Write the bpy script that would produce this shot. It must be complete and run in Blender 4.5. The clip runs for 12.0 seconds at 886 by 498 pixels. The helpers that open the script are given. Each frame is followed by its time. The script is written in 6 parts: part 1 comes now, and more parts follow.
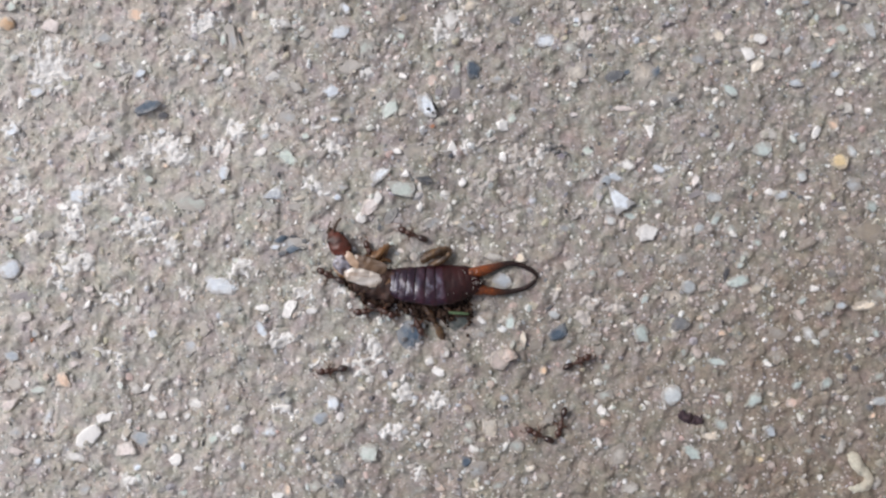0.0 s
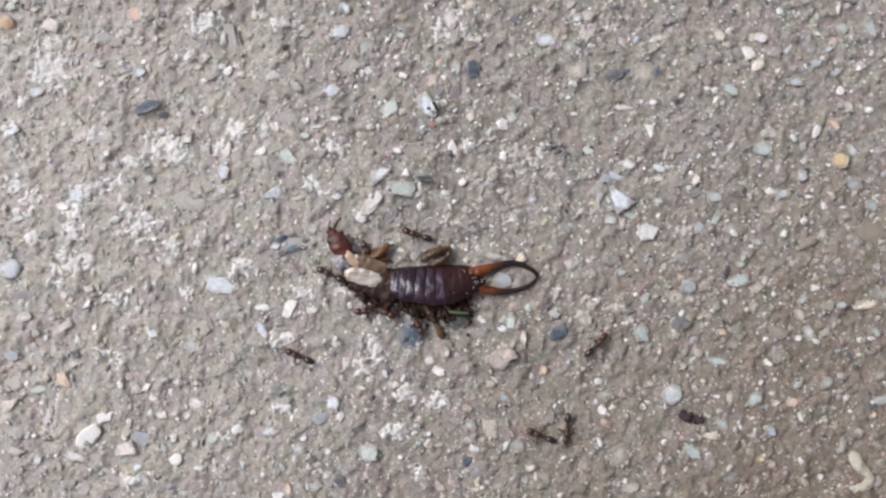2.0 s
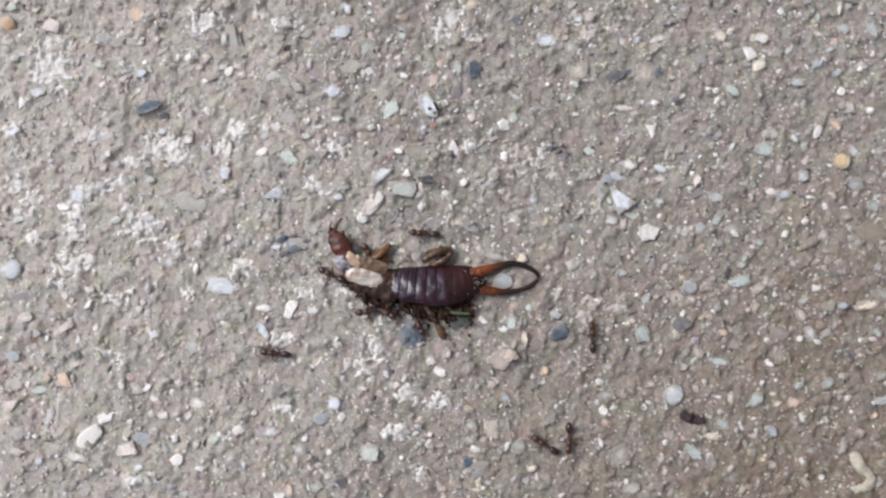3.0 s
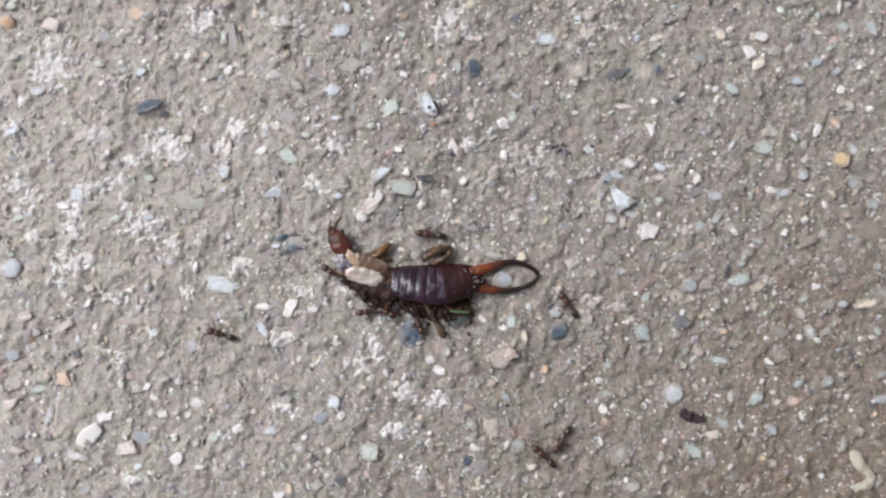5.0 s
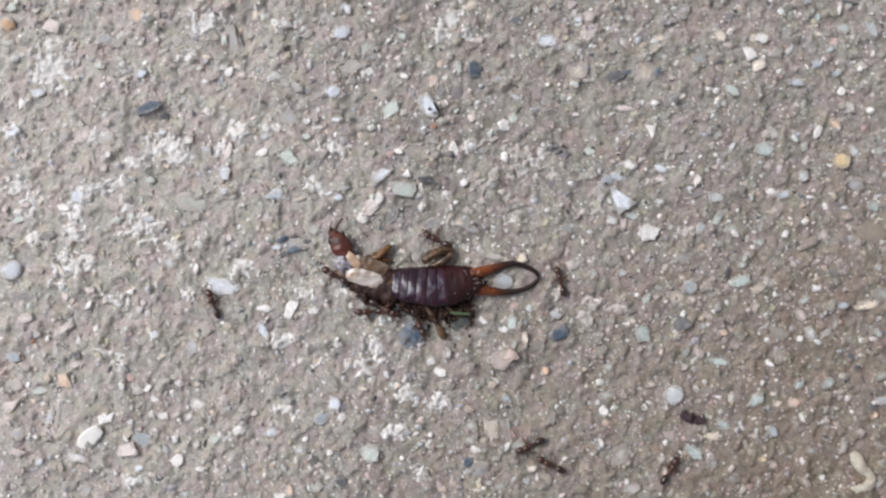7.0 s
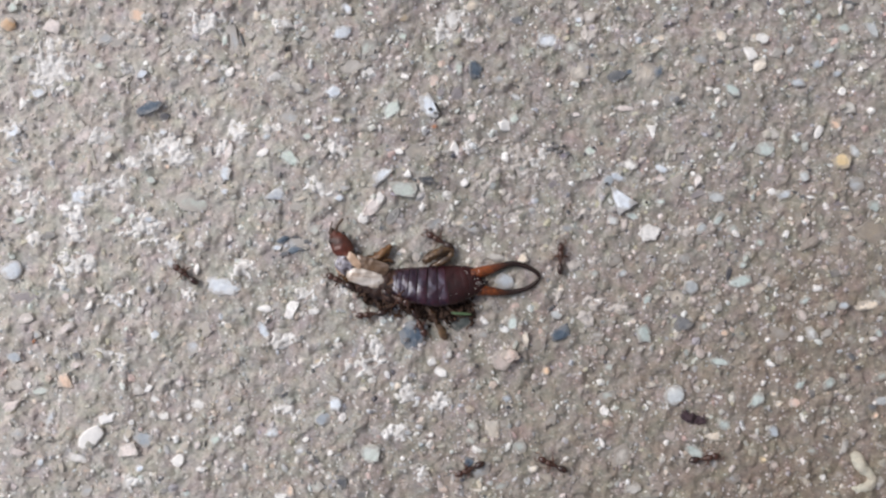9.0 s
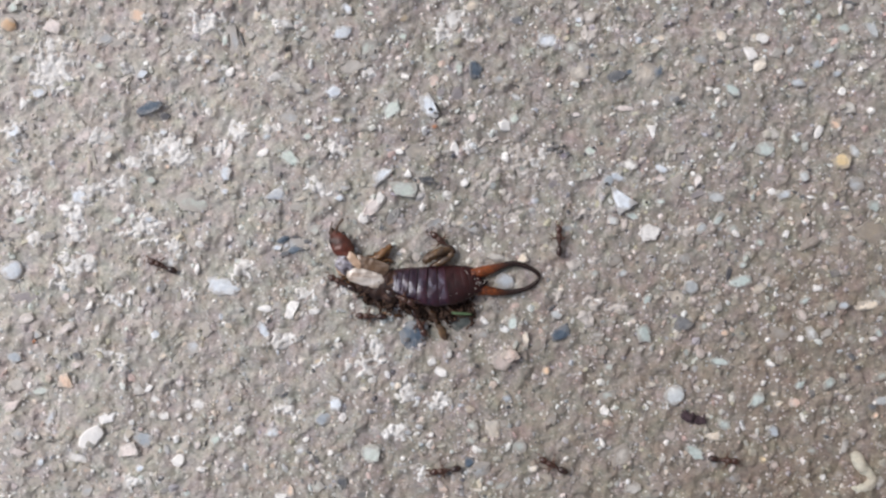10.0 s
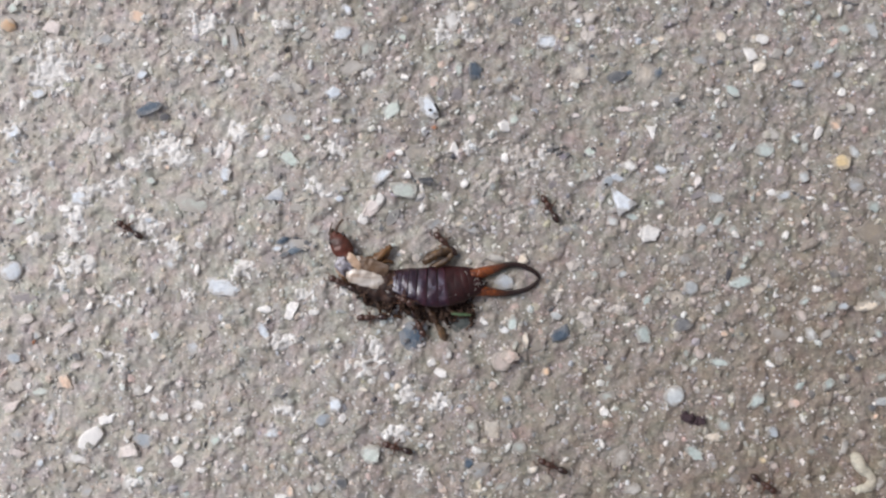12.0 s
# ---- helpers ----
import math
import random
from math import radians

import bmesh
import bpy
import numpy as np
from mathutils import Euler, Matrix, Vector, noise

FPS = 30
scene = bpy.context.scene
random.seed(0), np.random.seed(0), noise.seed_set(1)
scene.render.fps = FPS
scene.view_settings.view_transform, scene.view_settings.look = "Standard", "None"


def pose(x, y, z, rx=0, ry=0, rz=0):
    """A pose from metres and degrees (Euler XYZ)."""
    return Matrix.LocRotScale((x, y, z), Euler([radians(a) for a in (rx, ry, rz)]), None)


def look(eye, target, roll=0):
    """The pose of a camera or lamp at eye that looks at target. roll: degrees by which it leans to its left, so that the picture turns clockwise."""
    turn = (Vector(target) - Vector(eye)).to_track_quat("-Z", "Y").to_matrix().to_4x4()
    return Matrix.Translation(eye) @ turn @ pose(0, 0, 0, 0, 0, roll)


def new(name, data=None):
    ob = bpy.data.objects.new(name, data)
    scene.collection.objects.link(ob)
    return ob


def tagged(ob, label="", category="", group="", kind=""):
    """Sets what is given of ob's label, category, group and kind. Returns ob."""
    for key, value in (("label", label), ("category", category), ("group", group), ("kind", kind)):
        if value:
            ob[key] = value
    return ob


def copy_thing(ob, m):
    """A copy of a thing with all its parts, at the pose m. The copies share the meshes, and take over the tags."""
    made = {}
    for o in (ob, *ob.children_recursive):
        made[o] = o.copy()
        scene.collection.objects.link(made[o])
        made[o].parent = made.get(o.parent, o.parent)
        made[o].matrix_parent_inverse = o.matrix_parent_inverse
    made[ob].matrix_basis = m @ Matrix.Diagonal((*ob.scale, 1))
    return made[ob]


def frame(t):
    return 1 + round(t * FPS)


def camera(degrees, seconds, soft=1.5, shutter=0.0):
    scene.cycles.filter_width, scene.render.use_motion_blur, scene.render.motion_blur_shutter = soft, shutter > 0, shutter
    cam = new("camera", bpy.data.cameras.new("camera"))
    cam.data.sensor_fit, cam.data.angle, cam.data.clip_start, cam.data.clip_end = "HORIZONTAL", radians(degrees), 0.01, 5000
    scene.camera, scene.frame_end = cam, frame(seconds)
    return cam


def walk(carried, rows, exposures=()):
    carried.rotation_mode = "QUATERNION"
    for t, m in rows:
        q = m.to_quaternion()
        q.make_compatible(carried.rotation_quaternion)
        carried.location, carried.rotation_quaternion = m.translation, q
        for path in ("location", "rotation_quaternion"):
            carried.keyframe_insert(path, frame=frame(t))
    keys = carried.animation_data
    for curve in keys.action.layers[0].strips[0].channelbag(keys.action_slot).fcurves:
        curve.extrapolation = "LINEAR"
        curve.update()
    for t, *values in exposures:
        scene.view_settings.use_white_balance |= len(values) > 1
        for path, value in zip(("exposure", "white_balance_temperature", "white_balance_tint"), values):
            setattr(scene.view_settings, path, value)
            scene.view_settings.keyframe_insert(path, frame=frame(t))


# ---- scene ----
MM = 0.001
cam = camera(50, 12.0, soft=2.4)
walk(cam, [
    (0, pose(-0.000000, 0.000000, 0.084065, 0, 0, 0.000)),
    (0.5, pose(0.000019, -0.000061, 0.084063, 0, 0, -0.036)),
    (1, pose(0.000100, -0.000116, 0.084041, 0, 0, -0.033)),
    (1.5, pose(0.000072, -0.000085, 0.083998, 0, 0, -0.031)),
    (2, pose(-0.000015, -0.000046, 0.083967, 0, 0, -0.034)),
    (2.5, pose(-0.000059, -0.000071, 0.083957, 0, 0, -0.038)),
    (3, pose(-0.000112, -0.000008, 0.083959, 0, 0, -0.040)),
    (5, pose(-0.000080, -0.000127, 0.083941, 0, 0, -0.064)),
    (5.5, pose(-0.000075, -0.000076, 0.083907, 0, 0, -0.073)),
    (6, pose(-0.000086, 0.000010, 0.083891, 0, 0, -0.084)),
    (6.5, pose(-0.000132, 0.000027, 0.083927, 0, 0, -0.085)),
    (7, pose(-0.000136, 0.000020, 0.083955, 0, 0, -0.086)),
    (9, pose(-0.000198, 0.000033, 0.083969, 0, 0, -0.095)),
    (9.5, pose(-0.000234, 0.000103, 0.083986, 0, 0, -0.095)),
    (10, pose(-0.000210, 0.000030, 0.084002, 0, 0, -0.100)),
    (10.5, pose(-0.000213, 0.000021, 0.084019, 0, 0, -0.095)),
    (11, pose(-0.000202, 0.000025, 0.084006, 0, 0, -0.093)),
    (11.5, pose(-0.000202, 0.000025, 0.083998, 0, 0, -0.090)),
    (12, pose(-0.000183, 0.000102, 0.083992, 0, 0, -0.090)),
], exposures=[(0, 0.08, 6280, 10), (12, 0.08, 6280, 10)])

# ---- light: overcast daylight, brighter from one side ----
world = bpy.data.worlds.new("sky")
scene.world = world
world.use_nodes = True
sky = world.node_tree.nodes.new("ShaderNodeTexSky")
sky.sky_type, sky.sun_disc = "NISHITA", False
sky.sun_elevation, sky.sun_rotation = radians(46), radians(-62)
sky.air_density, sky.dust_density, sky.ozone_density = 1.0, 4.0, 1.0
back = world.node_tree.nodes["Background"]
back.inputs["Strength"].default_value = 0.092
world.node_tree.links.new(sky.outputs[0], back.inputs["Color"])
sun_data = bpy.data.lights.new("sun", "SUN")
sun_data.energy, sun_data.angle, sun_data.color = 2.02, radians(28), (1.0, 0.975, 0.965)
sun = new("sun", sun_data)
sun.matrix_world = look((-0.89, 0.48, 0.98), (0, 0, 0))


# ---- materials ----
def nodes_of(name):
    m = bpy.data.materials.new(name)
    m.use_nodes = True
    return m, m.node_tree.nodes, m.node_tree.links


def noise_node(n, l, scale, detail=3.0, rough=0.6):
    c = n.get("Texture Coordinate") or n.new("ShaderNodeTexCoord")
    t = n.new("ShaderNodeTexNoise")
    t.inputs["Scale"].default_value, t.inputs["Detail"].default_value = scale, detail
    t.inputs["Roughness"].default_value = rough
    l.new(c.outputs["Object"], t.inputs["Vector"])
    return t


def maths(n, l, kind, a, b):
    m = n.new("ShaderNodeMath")
    m.operation = kind
    for i, v in enumerate((a, b)):
        if isinstance(v, (int, float)):
            m.inputs[i].default_value = v
        else:
            l.new(v, m.inputs[i])
    return m.outputs[0]


def ramp(n, l, fac, stops, kind="LINEAR"):
    r = n.new("ShaderNodeValToRGB")
    r.color_ramp.interpolation = kind
    e = r.color_ramp.elements
    while len(e) < len(stops):
        e.new(0.5)
    for el, (p, c) in zip(e, stops):
        el.position, el.color = p, (*c, 1)
    l.new(fac, r.inputs[0])
    return r.outputs[0]


def blend(n, l, fac, a, b, kind="MIX"):
    m = n.new("ShaderNodeMix")
    m.data_type, m.blend_type = "RGBA", kind
    for i, v in ((0, fac), (6, a), (7, b)):
        if isinstance(v, (int, float)):
            m.inputs[i].default_value = v
        elif isinstance(v, tuple):
            m.inputs[i].default_value = (*v, 1)
        else:
            l.new(v, m.inputs[i])
    return m.outputs[2]


def bump(n, l, height, strength, distance, normal=None):
    b = n.new("ShaderNodeBump")
    b.inputs["Strength"].default_value, b.inputs["Distance"].default_value = strength, distance
    l.new(height, b.inputs["Height"])
    if normal:
        l.new(normal, b.inputs["Normal"])
    return b.outputs[0]


def surface(name, rgb, second, rough=0.5, coarse=700, fine=4000, vary=0.35, relief=0.00004, coat=0.0,
            transmit=0.0, random_value=0.0, dent=0.0):
    """A grainy two-tone surface: coarse patches of the second tone, fine grain, fine relief."""
    m, n, l = nodes_of(name)
    p = n["Principled BSDF"]
    a, b = noise_node(n, l, coarse, 4), noise_node(n, l, fine, 3)
    mixed = blend(n, l, ramp(n, l, a.outputs[0], [(0.38, (0, 0, 0)), (0.66, (1, 1, 1))]), rgb, second)
    hsv = n.new("ShaderNodeHueSaturation")
    v = maths(n, l, "MULTIPLY_ADD", b.outputs[0], vary * 2)
    v.node.inputs[2].default_value = 1 - vary
    if random_value:
        info = n.new("ShaderNodeObjectInfo")
        r = maths(n, l, "MULTIPLY_ADD", info.outputs["Random"], random_value)
        r.node.inputs[2].default_value = 1 - random_value / 2
        v = maths(n, l, "MULTIPLY", v, r)
    l.new(v, hsv.inputs["Value"])
    l.new(mixed, hsv.inputs["Color"])
    l.new(hsv.outputs[0], p.inputs["Base Color"])
    rr = maths(n, l, "MULTIPLY_ADD", a.outputs[0], 0.3)
    rr.node.inputs[2].default_value = rough - 0.15
    l.new(rr, p.inputs["Roughness"])
    p.inputs["Coat Weight"].default_value, p.inputs["Coat Roughness"].default_value = coat, 0.14
    p.inputs["Transmission Weight"].default_value = transmit
    if relief:
        fine_bump = bump(n, l, b.outputs[0], 0.7, relief)
        l.new(bump(n, l, a.outputs[0], 0.8, dent, fine_bump) if dent else fine_bump, p.inputs["Normal"])
    return m


def round_mask(n, l, centre, reach, edge):
    """1 inside a round area of the slab, falling to 0 over its wide edge."""
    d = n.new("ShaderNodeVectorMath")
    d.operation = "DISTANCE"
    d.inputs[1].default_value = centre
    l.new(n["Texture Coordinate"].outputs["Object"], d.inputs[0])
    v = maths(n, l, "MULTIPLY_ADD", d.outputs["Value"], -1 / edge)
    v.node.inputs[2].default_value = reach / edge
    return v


def falloff_tint(n, l, base, broad, mid):
    """Light falloff painted round the earwig, pale to brown, patches of both beyond."""
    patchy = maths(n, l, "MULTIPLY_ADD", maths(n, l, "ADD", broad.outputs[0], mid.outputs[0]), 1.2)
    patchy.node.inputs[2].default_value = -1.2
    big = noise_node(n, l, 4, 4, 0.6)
    away = maths(n, l, "SUBTRACT", 1.0, round_mask(n, l, (0, 0, 0), 0.2, 0.1))
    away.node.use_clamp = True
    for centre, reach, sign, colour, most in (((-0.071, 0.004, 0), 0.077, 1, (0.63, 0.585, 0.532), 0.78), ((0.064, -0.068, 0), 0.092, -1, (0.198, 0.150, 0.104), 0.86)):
        here = maths(n, l, "ADD", round_mask(n, l, centre, reach, 0.052), patchy)
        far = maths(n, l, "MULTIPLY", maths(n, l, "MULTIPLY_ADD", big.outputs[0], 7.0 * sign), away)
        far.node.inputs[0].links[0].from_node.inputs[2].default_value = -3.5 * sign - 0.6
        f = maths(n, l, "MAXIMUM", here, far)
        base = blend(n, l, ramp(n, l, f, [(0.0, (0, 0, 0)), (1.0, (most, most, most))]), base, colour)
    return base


def mineral_tint(n, l, colour, amount=0.4, scale=650):
    """Faint pink, green and blue mineral tints that change from grain to grain."""
    t = noise_node(n, l, scale, 2, 0.5)
    return blend(n, l, amount, colour, t.outputs["Color"], "OVERLAY")


def concrete_material():
    m, n, l = nodes_of("worn concrete")
    p = n["Principled BSDF"]
    broad, mid = noise_node(n, l, 45, 4), noise_node(n, l, 420, 5, 0.65)
    fine, dust = noise_node(n, l, 2600, 4, 0.7), noise_node(n, l, 900, 5, 0.7)
    c = n["Texture Coordinate"]
    cell = n.new("ShaderNodeTexVoronoi")
    cell.inputs["Scale"].default_value = 3300
    l.new(c.outputs["Object"], cell.inputs["Vector"])
    base = ramp(n, l, broad.outputs[0], [(0.35, (0.272, 0.246, 0.217)), (0.65, (0.325, 0.302, 0.274))])
    base = blend(n, l, ramp(n, l, mid.outputs[0], [(0.36, (0, 0, 0)), (0.62, (1, 1, 1))]), base, (0.39, 0.367, 0.336))
    tint = noise_node(n, l, 160, 3, 0.6)
    base = blend(n, l, ramp(n, l, tint.outputs[0], [(0.30, (0.45, 0.45, 0.45)), (0.46, (0, 0, 0))]), base, (0.335, 0.305, 0.25))
    base = blend(n, l, ramp(n, l, tint.outputs[0], [(0.54, (0, 0, 0)), (0.68, (0.45, 0.45, 0.45))]), base, (0.375, 0.30, 0.27))
    base = blend(n, l, ramp(n, l, dust.outputs[0], [(0.58, (0, 0, 0)), (0.70, (1, 1, 1))]), base, (0.50, 0.48, 0.45))
    base = blend(n, l, ramp(n, l, dust.outputs[0], [(0.30, (1, 1, 1)), (0.42, (0, 0, 0))]), base, (0.19, 0.165, 0.14))
    grain = n.new("ShaderNodeSeparateColor")
    l.new(cell.outputs["Color"], grain.inputs[0])
    tone = ramp(n, l, grain.outputs[0], [(0.0, (0.13, 0.12, 0.11)), (0.12, (0.30, 0.26, 0.22)),
                                         (0.75, (0.36, 0.33, 0.29)), (0.9, (0.6, 0.58, 0.54))])
    base = blend(n, l, 0.28, base, tone)
    base = mineral_tint(n, l, falloff_tint(n, l, base, broad, mid), 0.11)
    hsv = n.new("ShaderNodeHueSaturation")
    v = maths(n, l, "MULTIPLY_ADD", fine.outputs[0], 1.1)
    v.node.inputs[2].default_value = 0.37
    l.new(v, hsv.inputs["Value"])
    l.new(base, hsv.inputs["Color"])
    l.new(hsv.outputs[0], p.inputs["Base Color"])
    p.inputs["Roughness"].default_value = 0.85
    p.inputs["Specular IOR Level"].default_value = 0.3
    nb = bump(n, l, cell.outputs["Distance"], 0.5, -0.00006)
    nb = bump(n, l, fine.outputs[0], 0.6, 0.00008, nb)
    l.new(bump(n, l, mid.outputs[0], 0.6, 0.00016, nb), p.inputs["Normal"])
    return m


def grit_material(name, stops, rough, falloff=0.0):
    m, n, l = nodes_of(name)
    p = n["Principled BSDF"]
    g = n.new("ShaderNodeNewGeometry")
    col = ramp(n, l, g.outputs["Random Per Island"], stops, "CONSTANT")
    f = noise_node(n, l, 3000, 4, 0.7)
    # grains take on the slab's painted light falloff
    if falloff:
        col = blend(n, l, falloff, col, falloff_tint(n, l, col, noise_node(n, l, 45, 4), noise_node(n, l, 420, 5, 0.65)))
    col = mineral_tint(n, l, col, 0.13)
    hsv = n.new("ShaderNodeHueSaturation")
    v = maths(n, l, "MULTIPLY_ADD", f.outputs[0], 1.3)
    v.node.inputs[2].default_value = 0.35
    l.new(v, hsv.inputs["Value"])
    l.new(col, hsv.inputs["Color"])
    l.new(hsv.outputs[0], p.inputs["Base Color"])
    p.inputs["Roughness"].default_value = rough
    l.new(bump(n, l, f.outputs[0], 0.6, 0.00005), p.inputs["Normal"])
    return m


def two_tone_chitin():
    """Amber chitin that darkens along the limb."""
    m = surface("forceps chitin", (0.27, 0.068, 0.014), (0.055, 0.016, 0.009), 0.40, 2300, 5000, 0.4, 0.00006, 0.35, dent=0.0001)
    n, l = m.node_tree.nodes, m.node_tree.links
    p, c = n["Principled BSDF"], n["Texture Coordinate"]
    old = p.inputs["Base Color"].links[0].from_socket
    sep = n.new("ShaderNodeSeparateXYZ")
    l.new(c.outputs["Object"], sep.inputs[0])
    f = maths(n, l, "MULTIPLY_ADD", sep.outputs[0], 420.0)
    f.node.inputs[2].default_value = -3.6
    f = maths(n, l, "ADD", f, maths(n, l, "MULTIPLY", noise_node(n, l, 900).outputs[0], 0.6))
    l.new(blend(n, l, ramp(n, l, f, [(0.0, (0, 0, 0)), (0.8, (1, 1, 1))]), old, (0.022, 0.011, 0.009)), p.inputs["Base Color"])
    return m


def streaked(m, dark, pale):
    """Long streaks along a wing case, dusky and whitish, over its own colour."""
    n, l = m.node_tree.nodes, m.node_tree.links
    p = n["Principled BSDF"]
    old = p.inputs["Base Color"].links[0].from_socket
    t = noise_node(n, l, 1.0, 4, 0.6)
    turn = n.new("ShaderNodeMapping")
    turn.inputs["Rotation"].default_value = (0, 0, radians(17))
    turn.inputs["Scale"].default_value = (120, 1100, 500)
    l.new(n["Texture Coordinate"].outputs["Object"], turn.inputs["Vector"])
    l.new(turn.outputs[0], t.inputs["Vector"])
    old = blend(n, l, ramp(n, l, t.outputs[0], [(0.36, (0.85, 0.85, 0.85)), (0.48, (0, 0, 0))]), old, dark)
    l.new(blend(n, l, ramp(n, l, t.outputs[0], [(0.53, (0, 0, 0)), (0.63, (0.9, 0.9, 0.9))]), old, pale), p.inputs["Base Color"])


concrete = concrete_material()
grit_mat = grit_material("sand grains", [
    (0.0, (0.33, 0.29, 0.25)), (0.22, (0.42, 0.38, 0.33)), (0.42, (0.28, 0.25, 0.22)), (0.56, (0.50, 0.48, 0.44)),
    (0.68, (0.36, 0.37, 0.38)), (0.77, (0.62, 0.60, 0.56)), (0.83, (0.48, 0.41, 0.35)), (0.87, (0.21, 0.22, 0.23)),
    (0.92, (0.74, 0.72, 0.68)), (0.965, (0.08, 0.08, 0.09))], 0.65, 0.55)
lump_mat = grit_material("cement-coated grains", [
    (0.0, (0.39, 0.36, 0.325)), (0.18, (0.46, 0.43, 0.39)), (0.36, (0.52, 0.48, 0.435)), (0.50, (0.42, 0.42, 0.40)), (0.60, (0.60, 0.575, 0.54)),
    (0.68, (0.53, 0.42, 0.37)), (0.75, (0.47, 0.44, 0.34)), (0.80, (0.45, 0.44, 0.46)), (0.85, (0.30, 0.275, 0.25)), (0.90, (0.60, 0.51, 0.43)), (0.925, (0.76, 0.74, 0.71))], 0.7, 0.45)
chip_mat = grit_material("crushed stone chips", [
    (0.0, (0.66, 0.645, 0.615)), (0.2, (0.72, 0.73, 0.72)), (0.36, (0.62, 0.65, 0.625)), (0.48, (0.74, 0.67, 0.63)), (0.60, (0.56, 0.59, 0.63)),
    (0.68, (0.86, 0.85, 0.82)), (0.82, (0.68, 0.60, 0.52)), (0.88, (0.46, 0.48, 0.50)), (0.93, (0.10, 0.105, 0.12))], 0.6, 0.35)
dull_crust_mat = surface("dull lime crust", (0.56, 0.52, 0.485), (0.42, 0.385, 0.35), 0.85, 1500, 5000, 0.3, 0.00008)
crust_mat = surface("lime crust", (0.84, 0.83, 0.81), (0.58, 0.555, 0.52), 0.85, 1500, 5000, 0.25, 0.00008)

STONE_TONES = {
    "quartz": ((0.95, 0.93, 0.90), (0.92, 0.90, 0.86)),
    "white": ((0.89, 0.875, 0.845), (0.84, 0.82, 0.79)), "cream": ((0.74, 0.65, 0.53), (0.78, 0.73, 0.65)),
    "pale": ((0.70, 0.685, 0.655), (0.79, 0.775, 0.75)), "palegreen": ((0.60, 0.675, 0.61), (0.70, 0.735, 0.69)),
    "bluewhite": ((0.67, 0.725, 0.79), (0.78, 0.81, 0.83)), "bluegrey": ((0.40, 0.445, 0.49), (0.52, 0.55, 0.57)),
    "slate": ((0.09, 0.098, 0.11), (0.18, 0.183, 0.19)), "slateblue": ((0.06, 0.092, 0.135), (0.14, 0.175, 0.215)), "teal": ((0.06, 0.072, 0.066), (0.12, 0.13, 0.12)),
    "dark": ((0.05, 0.052, 0.06), (0.11, 0.11, 0.12)), "black": ((0.018, 0.018, 0.02), (0.04, 0.04, 0.04)),
    "orange": ((0.72, 0.45, 0.24), (0.70, 0.53, 0.38)), "peach": ((0.76, 0.56, 0.42), (0.72, 0.60, 0.50)),
    "salmon": ((0.75, 0.56, 0.47), (0.74, 0.66, 0.60)), "tan": ((0.48, 0.425, 0.345), (0.50, 0.46, 0.40)),
    "yellow": ((0.72, 0.56, 0.32), (0.68, 0.58, 0.42)), "ochre": ((0.43, 0.345, 0.24), (0.40, 0.355, 0.30)),
    "violet": ((0.17, 0.15, 0.185), (0.28, 0.26, 0.285)), "olive": ((0.37, 0.35, 0.285), (0.44, 0.42, 0.37)),
    "rust": ((0.36, 0.12, 0.04), (0.30, 0.18, 0.10)), "grey": ((0.38, 0.36, 0.335), (0.46, 0.44, 0.41)),
    # mostly duller twins for one side, with light falloff put into the colour
    "dim": ((0.46, 0.44, 0.41), (0.55, 0.53, 0.49)), "mint": ((0.46, 0.535, 0.51), (0.56, 0.605, 0.58)), "smoke": ((0.50, 0.53, 0.54), (0.60, 0.61, 0.60)), "rose": ((0.53, 0.45, 0.41), (0.58, 0.52, 0.48)),
    "pink": ((0.74, 0.65, 0.61), (0.77, 0.72, 0.69)),
}


